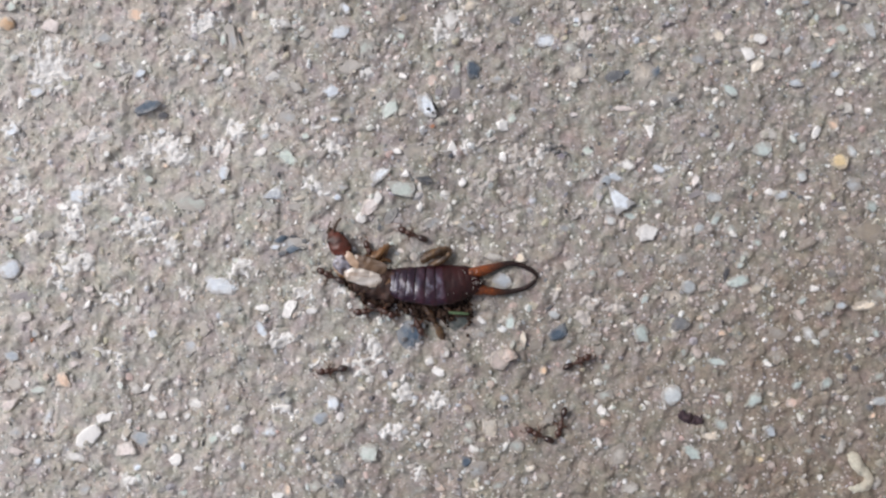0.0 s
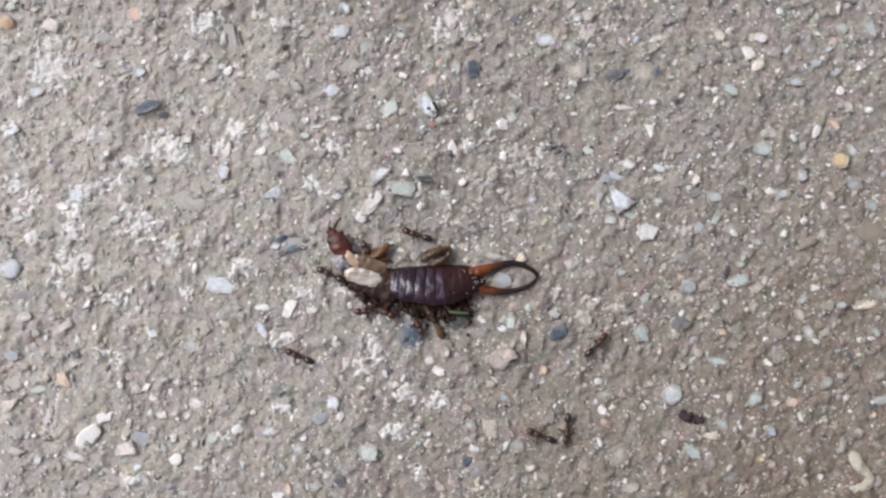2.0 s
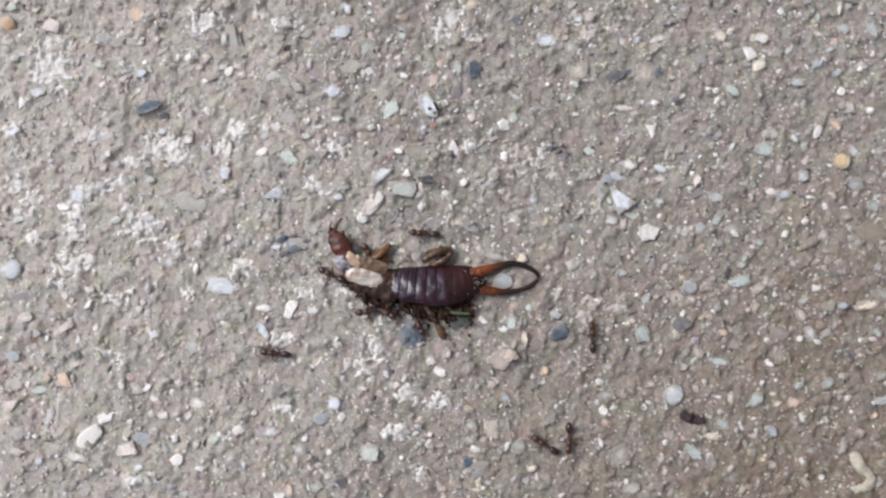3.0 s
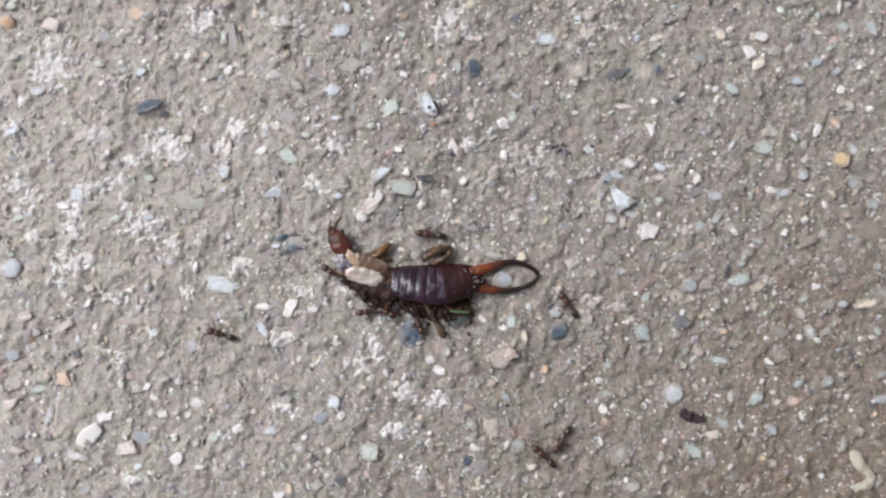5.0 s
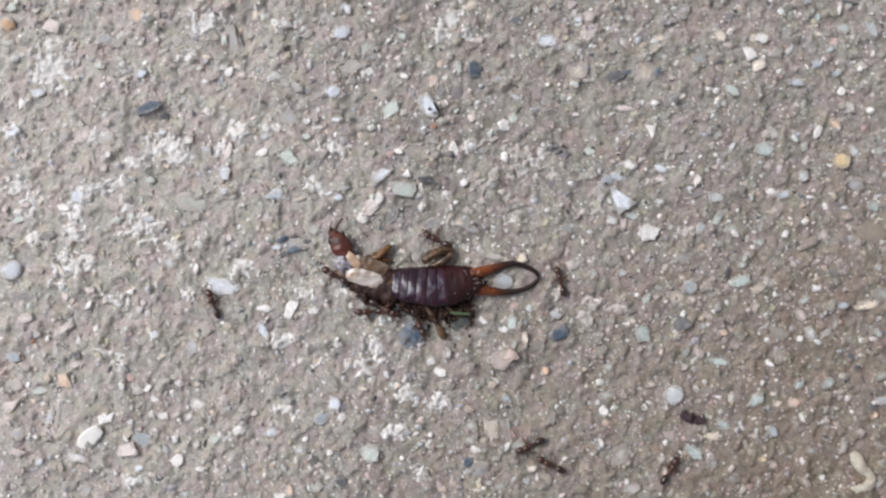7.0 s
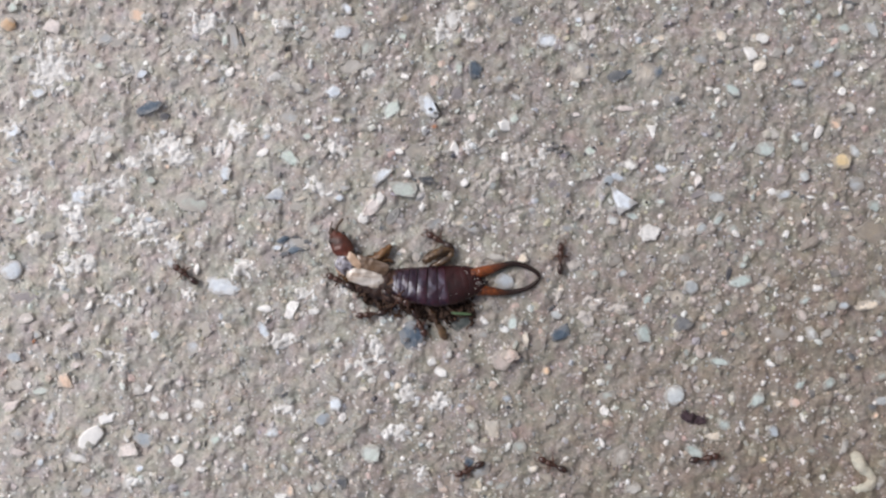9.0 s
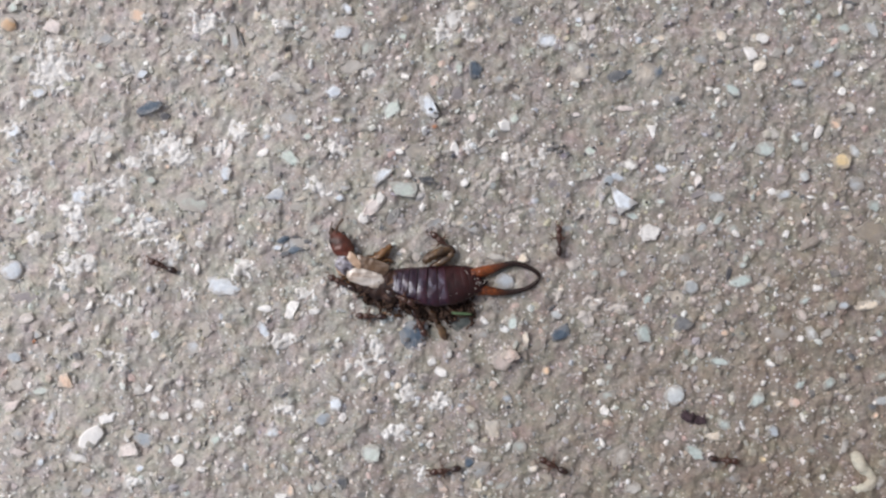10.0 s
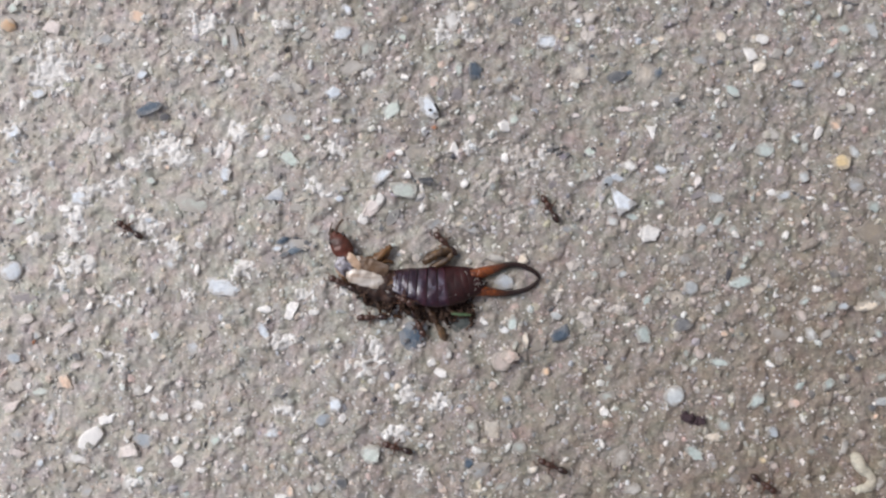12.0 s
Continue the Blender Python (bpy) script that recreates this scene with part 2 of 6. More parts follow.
def stone_material(name, a, b, dusty):
    """Broken stone with a patchy film of cement and dirt, most of it covered where it is dusty."""
    clean = sum(a) > 2.7
    m = surface(name, a, b, 0.6, 700, 3200, 0.1 if clean else 0.26, 0.00007, random_value=0.05 if clean else 0.2, dent=0.00008 if clean else 0.00015)
    n, l = m.node_tree.nodes, m.node_tree.links
    p = n["Principled BSDF"]
    old = p.inputs["Base Color"].links[0].from_socket
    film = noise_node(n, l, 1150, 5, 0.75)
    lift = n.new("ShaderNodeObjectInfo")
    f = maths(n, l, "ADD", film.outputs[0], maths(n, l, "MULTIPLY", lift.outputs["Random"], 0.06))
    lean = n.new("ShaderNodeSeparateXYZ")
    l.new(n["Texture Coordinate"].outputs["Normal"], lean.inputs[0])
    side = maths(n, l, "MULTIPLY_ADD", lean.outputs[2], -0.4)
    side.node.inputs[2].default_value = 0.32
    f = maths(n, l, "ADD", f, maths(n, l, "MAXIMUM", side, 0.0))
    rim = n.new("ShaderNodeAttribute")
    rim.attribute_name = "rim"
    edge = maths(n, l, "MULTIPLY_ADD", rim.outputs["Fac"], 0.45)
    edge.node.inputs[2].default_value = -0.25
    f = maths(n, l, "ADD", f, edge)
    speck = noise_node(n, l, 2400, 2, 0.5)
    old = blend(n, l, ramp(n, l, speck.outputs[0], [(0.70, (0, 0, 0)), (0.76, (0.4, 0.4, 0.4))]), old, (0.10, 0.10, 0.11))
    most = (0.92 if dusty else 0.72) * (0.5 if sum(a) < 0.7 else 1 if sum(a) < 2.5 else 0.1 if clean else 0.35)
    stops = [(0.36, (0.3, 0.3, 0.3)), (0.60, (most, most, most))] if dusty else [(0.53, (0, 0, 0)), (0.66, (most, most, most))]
    # cement colour with the slab's light falloff in it
    cement = falloff_tint(n, l, (0.37, 0.342, 0.31), noise_node(n, l, 45, 4), noise_node(n, l, 420, 5, 0.65))
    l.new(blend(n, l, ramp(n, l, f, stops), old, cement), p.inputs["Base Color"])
    return m


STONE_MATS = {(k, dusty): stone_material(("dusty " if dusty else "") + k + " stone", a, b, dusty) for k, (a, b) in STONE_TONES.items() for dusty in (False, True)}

ant_red = surface("ant thorax", (0.066, 0.027, 0.017), (0.036, 0.016, 0.011), 0.45, 2200, 7000, 0.3, 0.00003, 0.3, dent=0.00006)
ant_head_mat = surface("ant head", (0.062, 0.022, 0.013), (0.035, 0.014, 0.010), 0.35, 2500, 9000, 0.2, 0.00001, 0.4)
ant_dark = surface("ant gaster", (0.035, 0.014, 0.009), (0.022, 0.01, 0.008), 0.28, 2500, 9000, 0.2, 0.00001, 0.5)
for m in (ant_red, ant_head_mat, ant_dark):
    m.node_tree.nodes["Principled BSDF"].inputs["Coat Roughness"].default_value = 0.28
ant_leg_mat = surface("ant leg", (0.15, 0.07, 0.04), (0.08, 0.035, 0.022), 0.5, 2500, 9000, 0.2, 0, dent=0.0001)
tergite_mat = surface("dark chitin", (0.019, 0.0042, 0.007), (0.044, 0.009, 0.012), 0.34, 800, 3500, 0.35, 0.00004, 0.7, dent=0.00034)
forceps_mat = two_tone_chitin()
forceps_mat.node_tree.nodes["Principled BSDF"].inputs["Specular IOR Level"].default_value = 0.3
head_mat = surface("red brown chitin", (0.12, 0.026, 0.012), (0.04, 0.013, 0.009), 0.5, 900, 3500, 0.35, 0.00010, 0.12, dent=0.00015)
thorax_mat = surface("dark thorax", (0.06, 0.026, 0.016), (0.02, 0.011, 0.009), 0.7, 900, 4000, 0.4, 0.00006, 0.1, dent=0.0004)
end_ring_mat = surface("red-black chitin", (0.017, 0.0045, 0.005), (0.038, 0.008, 0.008), 0.5, 600, 3500, 0.4, 0.00005, 0.2, dent=0.0002)
crumb_mat = surface("torn dry tissue", (0.036, 0.021, 0.015), (0.075, 0.044, 0.030), 0.8, 1500, 5000, 0.4, 0.00006)
for m in (end_ring_mat, crumb_mat):
    m.node_tree.nodes["Principled BSDF"].inputs["Specular IOR Level"].default_value = 0.25
tergite_mat.node_tree.nodes["Principled BSDF"].inputs["Specular IOR Level"].default_value = 0.42
tergite_mat.node_tree.nodes["Principled BSDF"].inputs["Specular Tint"].default_value = (0.62, 0.70, 1.0, 1)
tergite_mat.node_tree.nodes["Principled BSDF"].inputs["Coat Roughness"].default_value = 0.22
dusky_mat = surface("dusky wing case", (0.165, 0.10, 0.055), (0.075, 0.046, 0.03), 0.36, 420, 3000, 0.3, 0.00005, 0.5, dent=0.00012)
tegmen_mat = surface("straw chitin", (0.57, 0.52, 0.465), (0.36, 0.28, 0.20), 0.32, 420, 3000, 0.25, 0.00004, 0.8, dent=0.00015)
streaked(tegmen_mat, (0.30, 0.21, 0.15), (0.80, 0.76, 0.76))
streaked(dusky_mat, (0.06, 0.035, 0.025), (0.27, 0.21, 0.17))
pale_mat = surface("pale chitin", (0.54, 0.39, 0.28), (0.36, 0.23, 0.14), 0.45, 900, 4000, 0.2, 0.00002, 0.2)
# bluish-white second tone paints the glare on the neck shield
pronotum_mat = surface("pronotum chitin", (0.085, 0.06, 0.058), (0.42, 0.41, 0.47), 0.3, 1300, 5000, 0.3, 0.00004, 0.9, dent=0.00035)
leg_mat = surface("amber leg chitin", (0.26, 0.125, 0.04), (0.085, 0.04, 0.018), 0.42, 1100, 3500, 0.35, 0.00007, 0.3, 0.15)
olive_leg_mat = surface("olive brown leg chitin", (0.19, 0.11, 0.05), (0.05, 0.028, 0.017), 0.42, 1700, 4500, 0.4, 0.00008, 0.3, 0.25)
leg_dark_mat = surface("brown leg chitin", (0.085, 0.042, 0.02), (0.045, 0.024, 0.014), 0.45, 800, 5000, 0.25, 0.00002, 0.2)
dust_mat = surface("dust specks", (0.5, 0.48, 0.45), (0.36, 0.34, 0.31), 0.9, 2000, 6000, 0.3, 0.00003)
eye_mat = surface("black eye", (0.012, 0.01, 0.01), (0.02, 0.015, 0.012), 0.25, 900, 5000, 0.2, 0, 0.6)
scrap_mat = surface("dark purple husk", (0.040, 0.022, 0.030), (0.085, 0.055, 0.06), 0.75, 1500, 5000, 0.4, 0.00012, 0.0, dent=0.0004)
grass_mat = surface("green blade", (0.065, 0.125, 0.05), (0.10, 0.15, 0.075), 0.6, 900, 5000, 0.3, 0.00003)
husk_mat = surface("cream husk", (0.57, 0.55, 0.45), (0.45, 0.40, 0.32), 0.75, 900, 4000, 0.3, 0.00009, dent=0.0003)


# ---- ground relief ----
def lattice(seed, n=256):
    q = np.random.RandomState(seed).uniform(0, 6.2832, (n, n))
    return np.cos(q), np.sin(q)


TABLES = [lattice(i) for i in range(8)]


def value_noise(x, y, size, k):
    """Smooth gradient noise of about -1 to 1 with features of the given size, each table turned its own way."""
    c, s = math.cos(0.7 + 1.1 * k), math.sin(0.7 + 1.1 * k)
    x, y = np.asarray(x, float), np.asarray(y, float)
    u, v = (x * c - y * s) / size + 91.3 + 7 * k, (x * s + y * c) / size + 37.7 + 3 * k
    i, j = np.floor(u).astype(int), np.floor(v).astype(int)
    f, g = u - i, v - j
    tx, ty = TABLES[k]

    def corner(di, dj):
        a, b = (i + di) % 256, (j + dj) % 256
        return tx[a, b] * (f - di) + ty[a, b] * (g - dj)

    p, q = f * f * f * (f * (f * 6 - 15) + 10), g * g * g * (g * (g * 6 - 15) + 10)
    low = corner(0, 0) * (1 - p) + corner(1, 0) * p
    high = corner(0, 1) * (1 - p) + corner(1, 1) * p
    return (low * (1 - q) + high * q) * 1.6


def relief(x, y):
    """Height of the slab in mm at x, y in mm."""
    z = 0.28 * value_noise(x, y, 9.0, 0) + 0.22 * value_noise(x, y, 3.0, 1)
    z = z + 0.46 * np.clip(value_noise(x, y, 1.5, 2) - 0.10, 0, 0.35) + 0.30 * np.clip(value_noise(x, y, 0.8, 3) - 0.06, 0, 0.35)
    z = z + 0.46 * np.clip(value_noise(x, y, 1.1, 6) - 0.15, 0, 0.3) - 0.12 * np.abs(value_noise(x, y, 1.9, 7))
    z = z + 0.04 * value_noise(x, y, 0.5, 4) + 0.03 * value_noise(x, y, 0.31, 5) - 0.12
    away = np.clip((np.maximum(np.abs(x) - 41, np.abs(y) - 24)) / 20, 0, 1)
    return z * (1 - away)


def axis_steps(half, step, reach):
    inner = list(np.arange(-half, half + step / 2, step))
    d, p, outer = step, half, []
    while p < reach:
        d *= 1.3
        p += d
        outer.append(p)
    return np.array([-v for v in reversed(outer)] + inner + outer)


def build_ground():
    xs, ys = axis_steps(41, 0.13, 60000), axis_steps(24, 0.13, 60000)
    gx, gy = np.meshgrid(xs, ys)
    gz = relief(gx, gy)
    co = np.stack([gx, gy, gz], -1).reshape(-1, 3) * MM
    w, h = len(xs), len(ys)
    idx = np.arange(w * h).reshape(h, w)
    quads = np.stack([idx[:-1, :-1], idx[:-1, 1:], idx[1:, 1:], idx[1:, :-1]], -1).reshape(-1, 4)
    return array_mesh("ground", co, quads, concrete)


def array_mesh(name, co, faces, material, smooth=True, rim=None):
    me = bpy.data.meshes.new(name)
    k = faces.shape[1]
    me.vertices.add(len(co))
    me.vertices.foreach_set("co", np.asarray(co, dtype=np.float32).ravel())
    me.loops.add(faces.size)
    me.loops.foreach_set("vertex_index", faces.astype(np.int32).ravel())
    me.polygons.add(len(faces))
    me.polygons.foreach_set("loop_start", np.arange(0, faces.size, k, dtype=np.int32))
    me.polygons.foreach_set("use_smooth", np.full(len(faces), smooth))
    me.update(calc_edges=True)
    me.materials.append(material)
    if rim is not None:
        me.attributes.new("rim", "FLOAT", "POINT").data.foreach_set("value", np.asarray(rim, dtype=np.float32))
    return me


ground = tagged(new("ground", build_ground()), "weathered grey-beige concrete slab with exposed aggregate", "ground", kind="structure")


for m in STONE_MATS.values():  # the cement film takes the slab's tones, painted falloff included
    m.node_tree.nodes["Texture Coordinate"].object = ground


# ---- stones, sand and crust ----
def ball(level):
    bm = bmesh.new()
    bmesh.ops.create_icosphere(bm, subdivisions=level, radius=1)
    co = np.array([v.co[:] for v in bm.verts])
    fa = np.array([[v.index for v in f.verts] for f in bm.faces])
    bm.free()
    return co, fa


BALL1, BALL2, BALL3 = ball(1), ball(2), ball(3)


def chipped(directions, rs, planes=9, sharp=14, least=0.62, upright=1.0):
    """A broken, slightly worn stone: a ball cut by random planes."""
    nrm = rs.normal(size=(planes, 3)) * (1, 1, upright)
    nrm /= np.linalg.norm(nrm, axis=1)[:, None]
    off = rs.uniform(least, 0.95, planes)
    d = directions @ nrm.T / off
    r = (np.sum(np.clip(d, 0.05, None) ** sharp, axis=1) + 0.85 ** sharp) ** (-1.0 / sharp)
    return directions * r[:, None]


STONE_WORDS = {
    "quartz": "clean bright white quartz stone",
    "white": "white quartz stone", "cream": "cream stone", "pale": "pale grey stone", "palegreen": "pale greenish stone",
    "bluewhite": "bluish-white translucent stone", "bluegrey": "blue-grey stone", "slate": "dark slate stone", "teal": "dark greenish-grey stone",
    "slateblue": "dark blue-grey stone", "dark": "nearly black stone", "black": "tiny black grain", "orange": "orange stone",
    "peach": "peach-coloured stone", "salmon": "salmon-pink stone", "tan": "tan stone", "yellow": "pale yellow stone",
    "ochre": "ochre stone", "violet": "dark violet-grey stone", "olive": "olive-grey stone", "rust": "rust-red grain",
    "grey": "grey stone", "pink": "pale pink stone", "dim": "dim beige-grey stone", "mint": "pale mint-grey stone", "smoke": "dimmed bluish-white stone", "rose": "dull pink stone"}
stone_count = 0
footprints = []
pebbles = []


def broken_stone(x, y, length, width, angle, corners, rise, dusty):
    """Points (about its centre) and triangles of a stone set in the slab, and its height: all in mm."""
    global stone_count
    stone_count += 1
    footprints.append((x, y, length / 2, width / 2, radians(angle)))
    rs = np.random.RandomState(1000 + stone_count)
    co, fa = BALL3 if length > 1.3 else BALL2 if length > 0.6 else BALL1
    # an uneven polygon seen from above, with steep sides and a top of three tilted facets
    sides = corners or rs.randint(4, 7)
    jitter = 0.08 if corners == 3 else 0.25
    turn = 2 * math.pi * (np.arange(sides) + rs.uniform(-jitter, jitter, sides)) / sides + (0 if corners == 3 else rs.uniform(0, 6.28))
    reach = rs.uniform(0.62, 0.72, sides) if corners == 3 else rs.uniform(0.72, 1.0, sides) if corners < 7 else rs.uniform(0.88, 1.0, sides)
    sharp = 18 if corners == 3 else 40 if corners < 7 else 14
    way = np.arctan2(co[:, 1], co[:, 0])
    d = np.cos(way[:, None] - turn) / reach
    out = (np.sum(np.clip(d, 0.05, None) ** sharp, axis=1) + (0.62 if corners == 3 else 0.72) ** sharp) ** (-1.0 / sharp)
    flat = np.hypot(co[:, 0], co[:, 1])
    nick = value_noise(np.cos(way) * 1.9 + 3.7 * stone_count, np.sin(way) * 1.9 + 0.4 * co[:, 2], 1.0, 6)
    chip = value_noise(co[:, 0] * 4.5 + 1.3 * stone_count, co[:, 1] * 4.5 + co[:, 2] * 3, 1.0, 5)
    rough = 0.5 if corners in (3, 4) else 1.0 if corners < 7 else 0.4
    out = out * flat ** 0.5 * (1 + rough * (0.18 * nick + 0.18 * chip))
    top = np.min([rs.uniform(0.45, 0.8) - rs.uniform(-0.45, 0.45) * co[:, 0] - rs.uniform(-0.45, 0.45) * co[:, 1] for _ in range(3)], axis=0)
    co = np.stack([out * np.cos(way), out * np.sin(way), np.minimum(co[:, 2], top + 0.10 * rough * chip)], -1)
    low, high = co.min(axis=0), co.max(axis=0)
    co = (co - (low + high) / 2) / ((high - low) / 2)
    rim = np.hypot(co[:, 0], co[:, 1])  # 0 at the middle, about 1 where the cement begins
    proud = (0.06 + 0.06 * width if dusty else 0.11 + 0.12 * width) * rise
    thick = proud + 0.12 + 0.2 * width
    spread = 1.10 if corners < 7 else 1.02
    co = co * (length / 2 * spread, width / 2 * spread, thick / 2)
    q = radians(angle)
    co = np.stack([co[:, 0] * math.cos(q) - co[:, 1] * math.sin(q), co[:, 0] * math.sin(q) + co[:, 1] * math.cos(q), co[:, 2]], -1)
    co[:, 2] += rs.uniform(-0.10, 0.10) * co[:, 0] + rs.uniform(-0.10, 0.10) * co[:, 1]
    spots = np.array([(0, 0)] + [(k * math.cos(v), k * math.sin(v)) for k in (0.25, 0.5) for v in np.arange(0, 6.2, 0.8)])
    under = relief(x + spots[:, 0] * width, y + spots[:, 1] * width)
    return co, fa, float(np.mean(under) + 0.35 * np.std(under)) + proud - thick / 2, rim


def stone(x, y, length, width, angle, tone, corners=0, rise=1.0, dusty=False):
    """A stone set in the slab: centre and size in mm, the long axis turned by angle; dusty: nearly level, under a skin of cement."""
    co, fa, z, rim = broken_stone(x, y, length, width, angle, corners, rise, dusty)
    ob = new("stone", array_mesh("stone", co * MM, fa, STONE_MATS[tone, dusty], corners > 6, rim))
    ob.location = (x * MM, y * MM, z * MM)
    ob.parent = ground
    ob["label"] = STONE_WORDS[tone] + (" under a skin of cement" if dusty else "")
    return ob


def pebble(x, y, length, width, angle, tone, corners=0, rise=1.0, dusty=False):
    """A small stone; all of these are joined by build_pebbles."""
    co, fa, z, rim = broken_stone(x, y, length, width, angle, corners, rise, dusty)
    pebbles.append((co + (x, y, z), fa, (tone, dusty), rim))


def build_pebbles():
    kinds = sorted({k for _, _, k, _ in pebbles})
    start = np.cumsum([0] + [len(c) for c, _, _, _ in pebbles])
    me = array_mesh("small_stone", np.vstack([c for c, _, _, _ in pebbles]) * MM, np.vstack([f + i for (_, f, _, _), i in zip(pebbles, start)]), STONE_MATS[kinds[0]], False,
                    np.concatenate([r for _, _, _, r in pebbles]))
    for k in kinds[1:]:
        me.materials.append(STONE_MATS[k])
    me.polygons.foreach_set("material_index", np.concatenate([np.full(len(f), kinds.index(k)) for _, f, k, _ in pebbles]).astype(np.int32))
    ob = new("small_stone", me)
    ob.parent = ground
    tagged(ob, "small white, pink, grey and black stones in the slab", kind="stuff")


def scatter(name, centres, sizes, sink, material, rs, flat=0.6, templates=24, smooth=False):
    """Many small chips joined in one mesh; centres and sizes in mm."""
    shapes = [chipped(BALL1[0], rs, 6, 20) for _ in range(templates)]
    n, nv = len(centres), len(BALL1[0])
    pick = rs.randint(0, templates, n)
    co = np.array(shapes)[pick]
    stretch = np.stack([rs.uniform(0.8, 1.3, n), rs.uniform(0.65, 1.0, n), rs.uniform(0.7, 1.1, n) * flat], -1)
    co = co * stretch[:, None, :] * sizes[:, None, None]
    a = rs.uniform(0, 6.283, n)
    ca, sa = np.cos(a)[:, None], np.sin(a)[:, None]
    co = np.stack([co[..., 0] * ca - co[..., 1] * sa, co[..., 0] * sa + co[..., 1] * ca, co[..., 2]], -1)
    tilt = rs.uniform(-0.35, 0.35, (n, 2))
    co[..., 2] += co[..., 0] * tilt[:, :1] + co[..., 1] * tilt[:, 1:]
    z = relief(centres[:, 0], centres[:, 1]) - sizes * flat * sink
    co = co + np.concatenate([centres, z[:, None]], 1)[:, None, :]
    fa = (BALL1[1][None] + (np.arange(n) * nv)[:, None, None]).reshape(-1, 3)
    ob = new(name, array_mesh(name, co.reshape(-1, 3) * MM, fa, material, smooth))
    ob.parent = ground
    return ob


def off_stones(c, s):
    """Which grains lie clear of the placed stones."""
    clear = np.ones(len(c), bool)
    for x, y, a, b, q in footprints + [(5.8, -2.6, 3.4, 1.9, 0.0)]:  # and of the forceps
        dx, dy = c[:, 0] - x, c[:, 1] - y
        u, v = dx * math.cos(q) + dy * math.sin(q), dy * math.cos(q) - dx * math.sin(q)
        clear &= (u / (0.84 * a + 0.15 * s)) ** 2 + (v / (0.84 * b + 0.15 * s)) ** 2 > 1
    return c[clear], s[clear]


def build_grit():
    rs = np.random.RandomState(5)
    c, s = [], []
    for x, y, a, b, q in footprints:  # cement left standing on the rims of the stones
        for _ in range(3 + int(4.5 * (a + b))):
            v, k = rs.uniform(0, 6.283), rs.uniform(0.86, 1.12)
            u, w = a * k * math.cos(v), b * k * math.sin(v)
            c.append((x + u * math.cos(q) - w * math.sin(q), y + u * math.sin(q) + w * math.cos(q)))
            s.append(rs.uniform(0.08, 0.14) + 0.22 * b * rs.rand() ** 2)
    c, s = np.array(c), np.array(s)
    tagged(scatter("cement_crumb", c, s, rs.uniform(-0.6, 0.3, len(c)), lump_mat, rs, 0.7, 60), "cement crumbs round the rims of the stones", kind="stuff")
    for name, label, n, least, steep, most, crowding, size, material, sink, flat in (
            ("sand_grain", "mixed beige, white and grey sand grains", 20000, 0.055, 0.5, 0.24, 0.60, 2.6, grit_mat, (-0.2, 0.6), 0.7),
            ("mortar_lump", "cement-coated sand lumps of the worn slab", 14000, 0.12, 0.45, 0.46, 0.55, 3.6, lump_mat, (0.0, 0.8), 0.62),
            ("stone_chip", "pale angular chips of crushed stone", 11000, 0.08, 0.48, 0.36, 0.45, 3.0, chip_mat, (-0.2, 0.5), 0.65)):
        c = np.stack([rs.uniform(-41, 41, n), rs.uniform(-24, 24, n)], -1)
        s = np.clip(least * (1 - rs.rand(n)) ** -steep, least, most)
        crowd = rs.rand(n) < crowding + 0.6 * value_noise(c[:, 0], c[:, 1], size, 5) - (0.006 * c[:, 0] if material is chip_mat else 0)
        c, s = off_stones(c[crowd], s[crowd])
        tagged(scatter(name, c, s, rs.uniform(*sink, len(c)), material, rs, flat, 60), label, kind="stuff")


crust_count = 0


def crust(x, y, rx, ry, dense=0.0, dull=False):
    """A lacy patch of white lime on the slab: centre and reach in mm."""
    global crust_count
    crust_count += 1
    step = 0.11
    gx, gy = np.meshgrid(np.arange(x - 1.3 * rx, x + 1.3 * rx, step), np.arange(y - 1.3 * ry, y + 1.3 * ry, step))
    fall = 1 - np.sqrt(((gx - x) / rx) ** 2 + ((gy - y) / ry) ** 2) + 0.5 * value_noise(gx, gy, 1.6, 6)
    lace = 0.40 - 1.1 * np.abs(value_noise(gx, gy, 1.15, 7)) - 0.55 * np.abs(value_noise(gx, gy, 0.6, 2)) + 0.3 * value_noise(gx, gy, 1.7, 5) + 0.55 * value_noise(gx, gy, 0.45, 3) + 0.35 * value_noise(gx, gy, 0.3, 4)
    rise = np.clip(0.6 * fall + 0.75 * lace - 0.17 + dense, -0.2, 0.4)
    gz = relief(gx, gy) + 0.02 + np.clip(rise * 0.5, -0.12, 0.14) + 0.08 * value_noise(gx, gy, 0.32, 2)
    idx = np.arange(gx.size).reshape(gx.shape)
    quads = np.stack([idx[:-1, :-1], idx[:-1, 1:], idx[1:, 1:], idx[1:, :-1]], -1).reshape(-1, 4)
    keep = (rise.ravel()[quads] > -0.1).any(axis=1)
    used, quads = np.unique(quads[keep], return_inverse=True)
    co = np.stack([gx, gy, gz], -1).reshape(-1, 3)[used] * MM
    ob = new("lime_crust", array_mesh("lime_crust", co, quads.reshape(-1, 4), dull_crust_mat if dull else crust_mat))
    ob.parent = ground
    tagged(ob, "lacy dull pinkish lime crust" if dull else "lacy white lime crust", kind="stuff")


